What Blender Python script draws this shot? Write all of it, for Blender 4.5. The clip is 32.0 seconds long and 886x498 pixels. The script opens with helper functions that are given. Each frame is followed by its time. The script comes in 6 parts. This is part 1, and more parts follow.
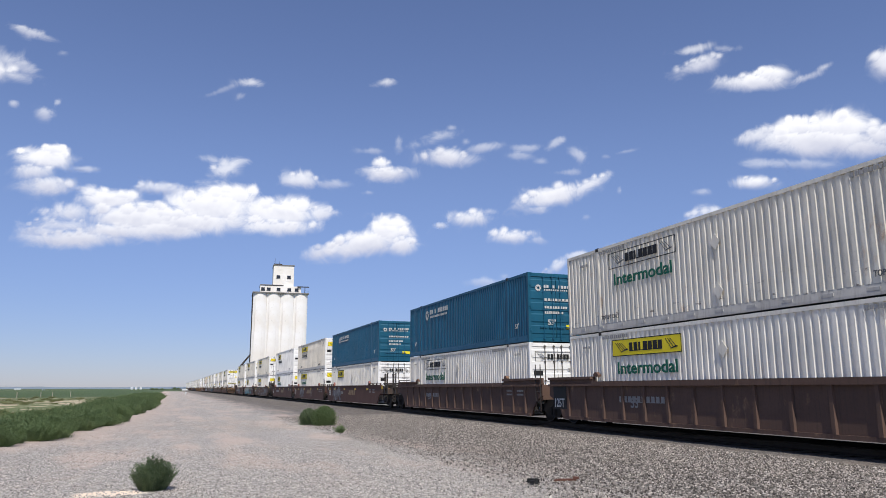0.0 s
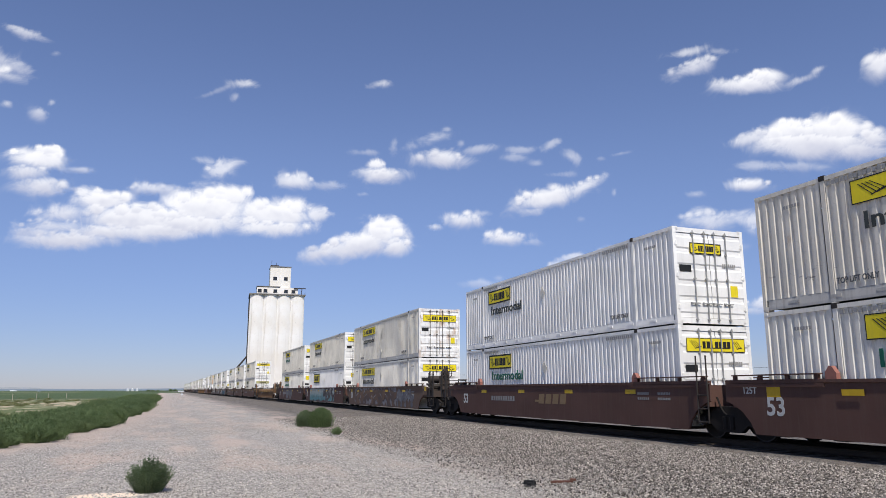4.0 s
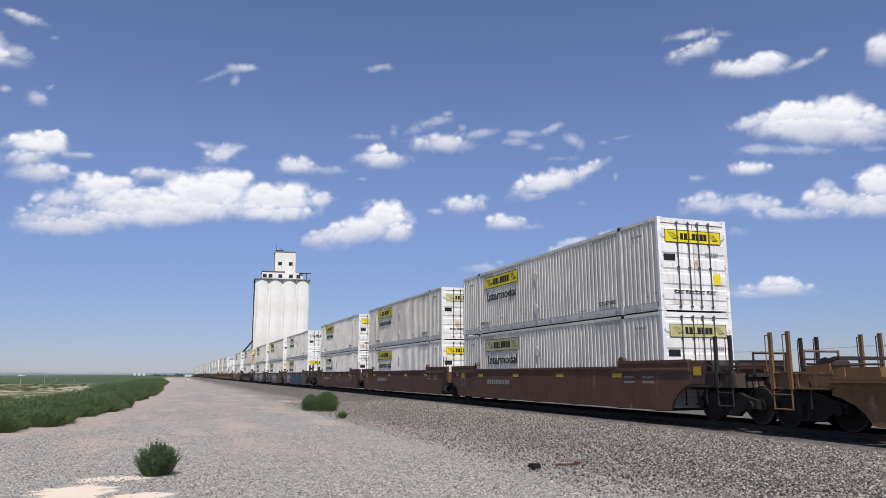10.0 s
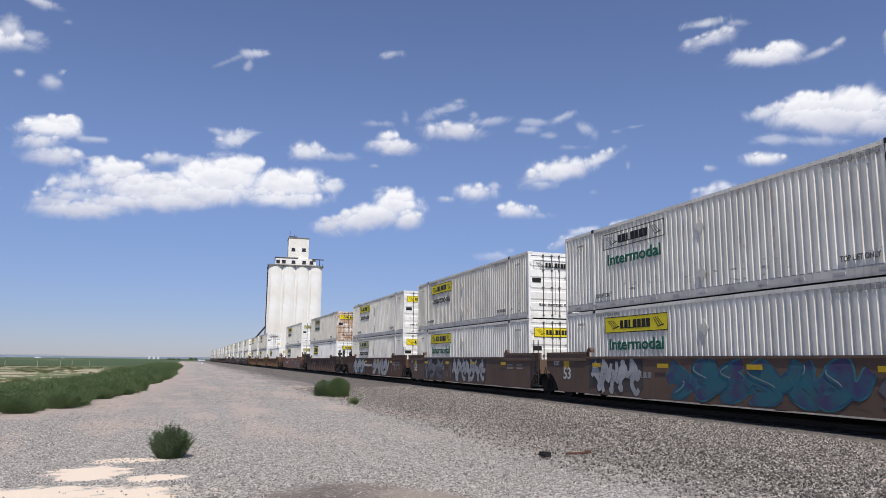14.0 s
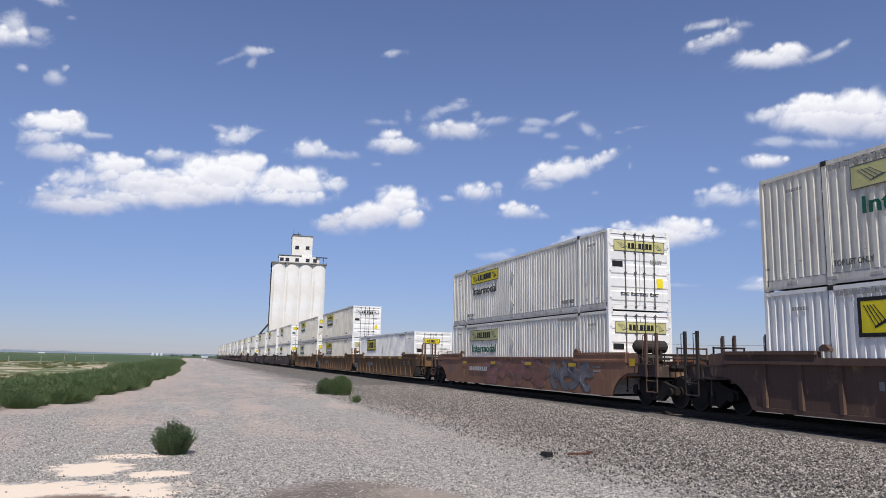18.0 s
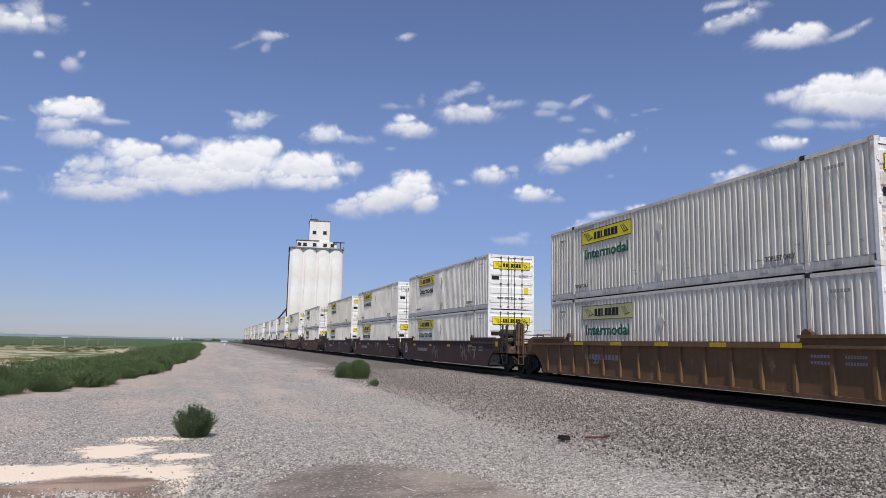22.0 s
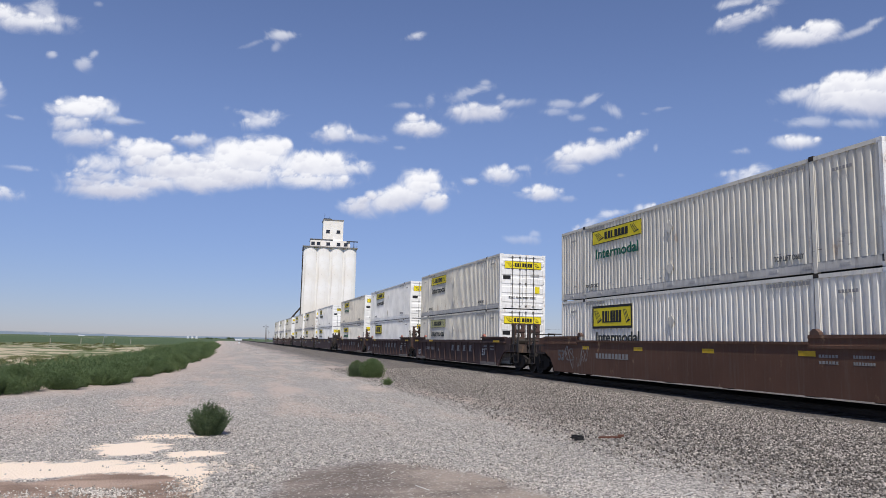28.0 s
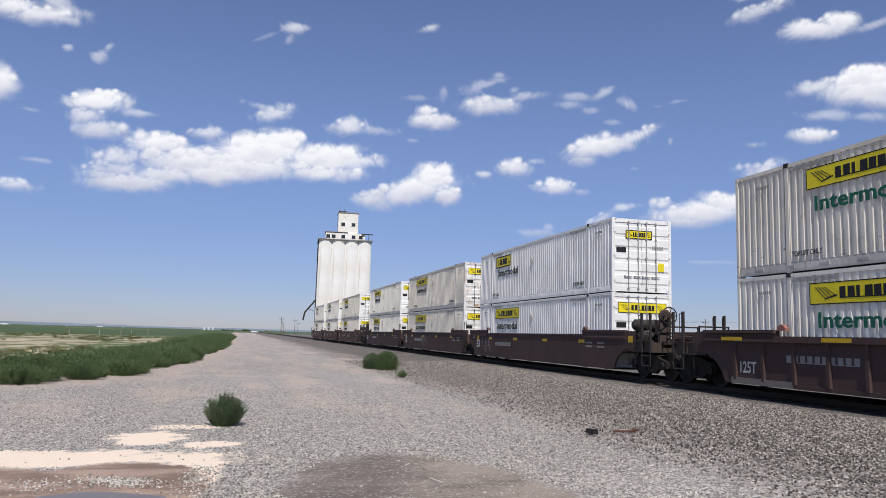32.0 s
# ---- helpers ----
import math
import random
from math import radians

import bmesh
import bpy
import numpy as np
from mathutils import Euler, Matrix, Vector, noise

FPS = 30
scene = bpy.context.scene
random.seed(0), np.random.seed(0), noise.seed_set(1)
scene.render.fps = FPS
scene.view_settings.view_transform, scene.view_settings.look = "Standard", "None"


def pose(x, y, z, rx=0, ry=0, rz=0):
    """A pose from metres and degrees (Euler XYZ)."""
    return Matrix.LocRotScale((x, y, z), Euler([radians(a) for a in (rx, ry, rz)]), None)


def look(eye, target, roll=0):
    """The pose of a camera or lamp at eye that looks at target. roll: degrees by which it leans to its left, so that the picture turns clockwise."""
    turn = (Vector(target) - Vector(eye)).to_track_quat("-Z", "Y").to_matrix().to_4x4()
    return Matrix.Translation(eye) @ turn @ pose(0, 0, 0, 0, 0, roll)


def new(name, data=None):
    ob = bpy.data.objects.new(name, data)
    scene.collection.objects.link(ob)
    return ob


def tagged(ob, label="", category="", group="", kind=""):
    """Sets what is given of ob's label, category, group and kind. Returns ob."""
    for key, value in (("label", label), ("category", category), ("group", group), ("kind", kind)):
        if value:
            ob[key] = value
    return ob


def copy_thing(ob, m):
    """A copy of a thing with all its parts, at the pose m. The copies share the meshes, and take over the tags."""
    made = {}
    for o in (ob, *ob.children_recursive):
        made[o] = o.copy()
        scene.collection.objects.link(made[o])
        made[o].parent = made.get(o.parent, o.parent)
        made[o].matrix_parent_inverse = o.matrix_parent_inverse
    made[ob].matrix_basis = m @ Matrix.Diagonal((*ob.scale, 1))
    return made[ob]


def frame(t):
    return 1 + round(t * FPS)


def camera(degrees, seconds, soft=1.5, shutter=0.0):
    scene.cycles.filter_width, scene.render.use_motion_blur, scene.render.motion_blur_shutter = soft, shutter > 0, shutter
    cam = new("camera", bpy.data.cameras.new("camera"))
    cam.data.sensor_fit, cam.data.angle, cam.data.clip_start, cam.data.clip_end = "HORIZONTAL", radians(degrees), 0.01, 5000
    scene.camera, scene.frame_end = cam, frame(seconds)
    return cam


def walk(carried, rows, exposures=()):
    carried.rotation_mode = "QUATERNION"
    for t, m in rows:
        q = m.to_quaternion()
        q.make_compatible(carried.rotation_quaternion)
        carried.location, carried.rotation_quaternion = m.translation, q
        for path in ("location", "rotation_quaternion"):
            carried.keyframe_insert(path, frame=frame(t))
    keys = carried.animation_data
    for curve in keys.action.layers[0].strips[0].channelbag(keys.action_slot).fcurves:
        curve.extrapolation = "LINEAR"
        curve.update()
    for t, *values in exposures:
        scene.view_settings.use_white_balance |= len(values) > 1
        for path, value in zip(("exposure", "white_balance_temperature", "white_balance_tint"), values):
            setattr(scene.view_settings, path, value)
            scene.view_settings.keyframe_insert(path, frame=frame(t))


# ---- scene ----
# camera: a hand-held phone, one place to stand, slowly turning
EYE = Vector((0.0, 0.0, 1.6))


def view(az, el, roll):
    a, e = radians(az), radians(el)
    way = Vector((math.sin(a) * math.cos(e), math.cos(a) * math.cos(e), math.sin(e)))
    return look(EYE, EYE + way * 10, roll)


cam = camera(62.4, 32.0, soft=0.5)
walk(cam, [(t, view(a, e, r)) for t, a, e, r in (
    (0, 20.15, 10.77, -0.08), (0.5, 20.06, 10.77, 0.14), (1, 20.10, 10.79, 0.12), (1.5, 20.19, 10.84, 0.09), (2, 20.32, 10.90, -0.03),
    (2.5, 20.41, 10.98, 0.01), (3, 20.43, 10.99, 0.03), (3.5, 20.38, 10.97, -0.04), (5.5, 20.56, 10.54, -0.21), (6, 20.58, 10.46, -0.32),
    (6.5, 20.42, 10.26, -0.16), (7, 20.43, 9.82, 0.04), (7.5, 20.66, 9.30, 0.09), (8, 20.90, 8.99, -0.09), (8.5, 20.66, 9.09, -0.23),
    (9, 20.18, 9.33, -0.48), (9.5, 19.95, 9.54, -0.27), (10, 20.03, 9.69, -0.16), (10.5, 20.16, 9.78, -0.15), (11, 20.16, 9.77, -0.16),
    (11.5, 20.14, 9.78, -0.10), (12, 19.92, 9.70, 0.13), (12.5, 19.64, 9.53, 0.53), (13, 19.31, 9.20, 0.62), (13.5, 19.11, 8.93, 0.76),
    (14, 19.02, 8.73, 0.59), (14.5, 19.02, 8.64, 0.61), (16.5, 18.99, 8.60, 0.87), (17, 18.89, 8.71, 1.05), (17.5, 18.80, 8.70, 0.99),
    (18, 18.74, 8.66, 1.14), (18.5, 18.68, 8.59, 1.23), (19, 18.53, 8.47, 1.30), (19.5, 18.26, 8.37, 1.36), (20, 18.13, 8.26, 1.24),
    (20.5, 18.05, 8.07, 1.22), (21, 17.90, 7.74, 1.25), (21.5, 17.67, 7.48, 1.18), (22, 17.43, 7.41, 1.10), (22.5, 17.27, 7.40, 1.02),
    (23, 17.23, 7.39, 0.89), (23.5, 17.26, 7.43, 0.91), (24, 17.38, 7.43, 0.94), (24.5, 17.47, 7.43, 1.04), (25, 17.41, 7.41, 1.11),
    (25.5, 17.25, 7.37, 1.14), (27.5, 16.83, 7.44, 1.02), (28, 16.39, 7.32, 1.24), (28.5, 16.01, 7.19, 1.41), (29, 15.73, 7.03, 1.45),
    (29.5, 15.58, 6.85, 1.45), (30, 15.49, 6.71, 1.61), (30.5, 15.47, 6.59, 1.54), (31, 15.43, 6.57, 1.63), (31.5, 15.35, 6.70, 1.66),
    (32, 15.24, 6.75, 1.59),
)], exposures=((0, 0.21), (4, 0.17), (7, 0.15), (9, 0.05), (11, 0.11), (12, 0.14), (14, 0.07), (18, 0.09), (20, 0.02), (23, 0.04), (25, 0.09), (32, 0.08)))

# world: clear summer midday, sun high behind the camera and just over the track
SUN = Vector((-0.1, -0.56, 0.82)).normalized()
world = bpy.data.worlds.new("sky")
scene.world = world
world.use_nodes = True
wn = world.node_tree
sky = wn.nodes.new("ShaderNodeTexSky")
sky.sky_type = "NISHITA"
sky.sun_disc = False
sky.sun_elevation = math.asin(SUN.z)
sky.sun_rotation = math.atan2(SUN.x, SUN.y)
sky.altitude = 1000
sky.air_density = 1.0
sky.dust_density = 0.3
sky.ozone_density = 2.5
# thicker summer haze takes some of the glare from the horizon
look_up = wn.nodes.new("ShaderNodeTexCoord")
split = wn.nodes.new("ShaderNodeSeparateXYZ")
rise = wn.nodes.new("ShaderNodeMapRange")
rise.interpolation_type = "SMOOTHSTEP"
rise.inputs[1].default_value, rise.inputs[2].default_value = -0.05, 0.34
haze = wn.nodes.new("ShaderNodeMix")
haze.data_type = "RGBA"
haze.inputs[6].default_value = (0.455, 0.482, 0.7, 1.0)
haze.inputs[7].default_value = (0.97, 0.9, 1.035, 1.0)
tint = wn.nodes.new("ShaderNodeMix")
tint.data_type, tint.blend_type = "RGBA", "MULTIPLY"
tint.inputs[0].default_value = 1.0
bg = wn.nodes["Background"]
bg.inputs["Strength"].default_value = 0.108
wn.links.new(look_up.outputs["Generated"], split.inputs[0])
wn.links.new(split.outputs[2], rise.inputs[0])
wn.links.new(rise.outputs[0], haze.inputs[0])
wn.links.new(sky.outputs[0], tint.inputs[6])
wn.links.new(haze.outputs[2], tint.inputs[7])
wn.links.new(tint.outputs[2], bg.inputs[0])
sun = new("sun", bpy.data.lights.new("sun", "SUN"))
sun.data.energy = 4.1
sun.data.angle = radians(0.53)
sun.data.color = (1.0, 0.96, 0.9)
sun.matrix_world = look(SUN * 50, (0, 0, 0))
scene.view_settings.exposure = 0.0

# ---- materials ----
class Nodes:
    """Short hand for building one node material."""

    def __init__(self, name, rough=0.6, metal=0.0):
        self.m = bpy.data.materials.new(name)
        self.m.use_nodes = True
        self.t = self.m.node_tree
        self.b = self.t.nodes["Principled BSDF"]
        self.b.inputs["Roughness"].default_value = rough
        self.b.inputs["Metallic"].default_value = metal

    def node(self, what, op=None, data=None):
        n = self.t.nodes.new("ShaderNode" + what)
        if op:
            n.operation = op
        if data:
            n.data_type = data
        return n

    def link(self, a, b):
        self.t.links.new(a, b)

    def put(self, sock, v):
        if hasattr(v, "is_output"):
            self.link(v, sock)
        else:
            sock.default_value = v

    def math(self, op, a, b=0.0, c=None, clamp=False):
        n = self.node("Math", op=op)
        n.use_clamp = clamp
        self.put(n.inputs[0], a)
        self.put(n.inputs[1], b)
        if c is not None:
            self.put(n.inputs[2], c)
        return n.outputs[0]

    def step(self, v, lo, hi):
        n = self.node("MapRange")
        n.interpolation_type = "SMOOTHSTEP"
        self.put(n.inputs[0], v)
        n.inputs[1].default_value, n.inputs[2].default_value = lo, hi
        return n.outputs[0]

    def mix(self, f, a, b, blend="MIX"):
        n = self.node("Mix", data="RGBA")
        n.blend_type = blend
        self.put(n.inputs[0], f)
        for s, v in ((n.inputs[6], a), (n.inputs[7], b)):
            self.put(s, v if hasattr(v, "is_output") else (*v, 1.0))
        return n.outputs[2]

    def coords(self, scale=(1, 1, 1), local=True, shift=False):
        if local:
            c = self.node("TexCoord").outputs["Object"]
        else:
            c = self.node("NewGeometry").outputs["Position"]
        n = self.node("Mapping")
        n.inputs["Scale"].default_value = scale
        self.link(c, n.inputs[0])
        if shift:
            r = self.node("ObjectInfo").outputs["Random"]
            k = self.math("MULTIPLY", r, 37.0)
            v = self.node("CombineXYZ")
            for i in range(3):
                self.link(k, v.inputs[i])
            self.link(v.outputs[0], n.inputs["Location"])
        return n.outputs[0]

    def noise(self, vec, scale, detail=4.0, rough=0.55):
        n = self.node("TexNoise")
        self.link(vec, n.inputs["Vector"])
        n.inputs["Scale"].default_value = scale
        n.inputs["Detail"].default_value = detail
        n.inputs["Roughness"].default_value = rough
        return n.outputs["Fac"]

    def bump(self, h, dist, strength=0.6):
        n = self.node("Bump")
        n.inputs["Strength"].default_value = strength
        n.inputs["Distance"].default_value = dist
        self.link(h, n.inputs["Height"])
        self.link(n.outputs[0], self.b.inputs["Normal"])

    def colour(self, c):
        self.put(self.b.inputs["Base Color"], c if hasattr(c, "is_output") else (*c, 1.0))


def sc(c, k):
    return tuple(v * k for v in c)


def paint(name, col, rough=0.55, dirt=(0.16, 0.12, 0.09), amount=0.35, rust=0.0, metal=0.0, scuffs=False):
    """Weathered paint: faded patches, downward streaks of grime, spots of rust."""
    n = Nodes(name, rough, metal)
    n.b.inputs["Specular IOR Level"].default_value = 0.3
    big = n.noise(n.coords((1, 1, 1), shift=True), 0.7, 5)
    c = n.mix(n.step(big, 0.3, 0.75), sc(col, 0.86), sc(col, 1.08))
    streak = n.noise(n.coords((5, 5, 0.35), shift=True), 1.6, 5, 0.65)
    c = n.mix(n.math("MULTIPLY", n.step(streak, 0.47, 0.75), amount), c, dirt)
    fine = n.noise(n.coords((1, 1, 1), shift=True), 14, 4, 0.7)
    c = n.mix(n.math("MULTIPLY", n.step(fine, 0.52, 0.72), amount * 0.5), c, dirt)
    if scuffs:
        # scraped paint low on the side, in short level strokes
        place = n.node("SeparateXYZ")
        n.link(n.coords(), place.inputs[0])
        low = n.math("MULTIPLY", n.step(place.outputs[2], 1.1, 0.55), n.step(place.outputs[2], 0.1, 0.3))
        mark = n.noise(n.coords((1, 1.6, 5), shift=True), 1.3, 6, 0.7)
        c = n.mix(n.math("MULTIPLY", n.math("MULTIPLY", n.step(mark, 0.6, 0.68), low), 0.75), c, (0.1, 0.075, 0.06))
    if rust > 0:
        r = n.noise(n.coords((1.2, 1.2, 0.7), shift=True), 1.7, 6, 0.62)
        brown = n.mix(n.step(fine, 0.35, 0.65), (0.26, 0.12, 0.045), (0.6, 0.39, 0.22))
        c = n.mix(n.math("MULTIPLY", n.step(r, 0.62 - 0.28 * rust, 0.84 - 0.2 * rust), 0.9), c, brown)
    n.colour(c)
    n.put(n.b.inputs["Roughness"], n.math("ADD", n.math("MULTIPLY", fine, 0.3), rough - 0.12))
    n.bump(fine, 0.004, 0.25)
    return n.m


def plain(name, col, rough=0.6, metal=0.0, var=0.25, scale=6.0, bump=0.004):
    n = Nodes(name, rough, metal)
    n.b.inputs["Specular IOR Level"].default_value = 0.25
    f = n.noise(n.coords((1, 1, 1), shift=True), scale, 5, 0.6)
    n.colour(n.mix(f, sc(col, 1 - var), sc(col, 1 + var)))
    n.bump(f, bump, 0.4)
    return n.m


M = {}
M["white"] = paint("white_side_paint", (0.86, 0.812, 0.705), amount=0.22, rust=0.05, scuffs=True)
M["grey"] = paint("grey_side_paint", (0.765, 0.715, 0.605), amount=0.26, rust=0.1, scuffs=True)
M["cream"] = paint("cream_side_paint", (0.77, 0.71, 0.6), amount=0.3, rust=0.1, scuffs=True)
M["bright"] = paint("fresh_white_paint", (0.88, 0.855, 0.8), amount=0.1)
M["teal"] = paint("teal_paint", (0.008, 0.088, 0.16), rough=0.45, amount=0.1, dirt=(0.12, 0.16, 0.18))
M["teal_door"] = paint("teal_door_paint", (0.01, 0.095, 0.155), rough=0.45, amount=0.1, dirt=(0.12, 0.16, 0.18))
M["rail_grey"] = paint("grey_rail_steel", (0.5, 0.48, 0.44), amount=0.45)
M["roof"] = paint("roof_sheet", (0.6, 0.6, 0.6), amount=0.3)
for k, a in enumerate((0.0, 0.22, 0.5, 1.3)):
    M["door%d" % k] = paint("door_paint_%s" % ("clean", "stained", "rusty", "rusted")[k], (0.88, 0.865, 0.82), amount=0.1 + 0.2 * k, rust=a)
M["yellow"] = paint("yellow_panel", (0.86, 0.69, 0.02), amount=0.15)
M["amber"] = plain("amber_reflector", (0.6, 0.38, 0.02), 0.5)
M["pale_yellow"] = paint("faded_yellow_panel", (0.6, 0.56, 0.24), amount=0.25)
M["black"] = plain("black_marking", (0.018, 0.018, 0.018))
M["green"] = plain("green_lettering", (0.015, 0.12, 0.075))
M["dark"] = plain("charcoal_lettering", (0.05, 0.055, 0.05))
M["mark"] = plain("grey_marking", (0.12, 0.12, 0.12))
M["faint"] = plain("faded_grey_marking", (0.33, 0.32, 0.3))
M["chalk"] = plain("white_marking", (0.55, 0.54, 0.5))
M["faded"] = plain("worn_white_marking", (0.27, 0.26, 0.24))
M["gold"] = plain("gold_marking", (0.24, 0.16, 0.08))
M["rod"] = plain("lock_rod_steel", (0.1, 0.09, 0.08), 0.6, 0.1)
M["cast"] = plain("painted_casting", (0.3, 0.3, 0.29), 0.6, 0.0)
M["steel"] = plain("dark_steel", (0.05, 0.042, 0.036), 0.6, 0.3)
M["truck"] = plain("oily_cast_steel", (0.018, 0.015, 0.013), 0.8, 0.0)
M["tread"] = plain("worn_wheel_rim", (0.05, 0.045, 0.042), 0.6, 0.2)
M["brown"] = paint("oxide_brown_paint", (0.11, 0.056, 0.042), rough=0.8, amount=0.35, dirt=(0.13, 0.09, 0.065))
M["umber"] = paint("weathered_umber_paint", (0.125, 0.075, 0.055), rough=0.8, amount=0.5, dirt=(0.06, 0.045, 0.035), rust=0.15)
M["redbrown"] = paint("red_brown_paint", (0.13, 0.065, 0.04), rough=0.8, amount=0.4, dirt=(0.16, 0.12, 0.09), rust=0.1)
M["darkbrown"] = paint("dark_brown_paint", (0.078, 0.046, 0.039), rough=0.8, amount=0.3, dirt=(0.1, 0.075, 0.06))
M["grime"] = paint("grimy_platform_paint", (0.075, 0.054, 0.044), rough=0.85, amount=0.5, dirt=(0.03, 0.025, 0.02), rust=0.2)
M["tan"] = paint("tan_yellow_paint", (0.2, 0.11, 0.05), rough=0.8, amount=0.6, dirt=(0.1, 0.075, 0.055), rust=0.2)
M["orange"] = paint("weathered_orange_paint", (0.3, 0.15, 0.09), rough=0.8, amount=0.3, dirt=(0.09, 0.065, 0.05), rust=0.3)
M["greybrown"] = paint("grey_brown_paint", (0.15, 0.095, 0.065), rough=0.8, amount=0.5, dirt=(0.16, 0.13, 0.11))


def spray(name, col, tone, worn=0.5):
    """Old spray paint: two tones drifting into each other, worn through to the brown below."""
    n = Nodes(name, 0.75)
    n.b.inputs["Specular IOR Level"].default_value = 0.25
    big = n.noise(n.coords((1, 1, 1), shift=False), 1.1, 3)
    c = n.mix(n.step(big, 0.4, 0.62), col, tone)
    rub = n.noise(n.coords((2, 0.6, 3)), 1.4, 6, 0.7)
    c = n.mix(n.math("MULTIPLY", n.step(rub, 0.4, 0.68), worn), c, (0.12, 0.08, 0.062))
    fine = n.noise(n.coords((1, 1, 1)), 16, 4, 0.7)
    c = n.mix(n.math("MULTIPLY", n.step(fine, 0.5, 0.72), 0.35), c, (0.1, 0.07, 0.055))
    n.colour(c)
    n.bump(fine, 0.003, 0.25)
    return n.m


def fading_spray():
    """Spray paint that turns from chalk above to teal below, with sprayed blotches."""
    n = Nodes("spray_fade", 0.75)
    n.b.inputs["Specular IOR Level"].default_value = 0.25
    place = n.node("SeparateXYZ")
    n.link(n.coords(), place.inputs[0])
    blot = n.noise(n.coords((1, 1, 1)), 1.6, 4)
    tone = n.step(n.math("ADD", place.outputs[2], n.math("MULTIPLY", n.math("SUBTRACT", blot, 0.5), 0.7)), 0.5, 1.25)
    c = n.mix(tone, (0.12, 0.27, 0.28), (0.4, 0.43, 0.39))
    rub = n.noise(n.coords((2, 0.6, 3)), 1.4, 6, 0.7)
    n.colour(n.mix(n.math("MULTIPLY", n.step(rub, 0.5, 0.72), 0.4), c, (0.14, 0.11, 0.09)))
    n.bump(rub, 0.003, 0.2)
    return n.m


M["spray_fade"] = fading_spray()
for k, a, b, w in (("silver", (0.52, 0.51, 0.49), (0.4, 0.39, 0.375), 0.2), ("soot", (0.05, 0.047, 0.045), (0.085, 0.075, 0.068), 0.3), ("aqua", (0.05, 0.22, 0.24), (0.03, 0.1, 0.16), 0.2),
                   ("violet", (0.07, 0.06, 0.15), (0.035, 0.15, 0.18), 0.2), ("lilac", (0.29, 0.28, 0.285), (0.22, 0.2, 0.19), 0.35), ("white", (0.46, 0.46, 0.45), (0.34, 0.34, 0.34), 0.4), ("veil", (0.3, 0.285, 0.27), (0.2, 0.175, 0.16), 0.55), 
                   ("mint", (0.3, 0.42, 0.38), (0.2, 0.27, 0.26), 0.35), 
                   ("rust", (0.19, 0.11, 0.065), (0.12, 0.08, 0.06), 0.25), ("pink", (0.34, 0.16, 0.14), (0.25, 0.12, 0.09), 0.5), ("grey", (0.22, 0.22, 0.225), (0.13, 0.13, 0.14), 0.45)):
    M["spray_" + k] = spray("spray_" + k, a, b, w)
M["guide"] = plain("faded_red_guide_paint", (0.3, 0.13, 0.1), 0.75)
M["plate"] = plain("bare_grey_plate", (0.2, 0.175, 0.15), 0.75)
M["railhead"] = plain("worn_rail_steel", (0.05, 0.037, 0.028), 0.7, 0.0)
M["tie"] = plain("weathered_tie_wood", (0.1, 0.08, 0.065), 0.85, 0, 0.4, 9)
M["pole"] = plain("pole_wood", (0.12, 0.09, 0.07), 0.85)
M["concrete"] = None


def ellipse(n, x, y, cx, cy, rx, ry, wob, soft=0.12):
    a = n.math("DIVIDE", n.math("SUBTRACT", x, cx), rx)
    b = n.math("DIVIDE", n.math("SUBTRACT", y, cy), ry)
    dist = n.math("SQRT", n.math("ADD", n.math("MULTIPLY", a, a), n.math("MULTIPLY", b, b)))
    return n.step(n.math("ADD", dist, wob), 1.0 + soft, 1.0 - soft)


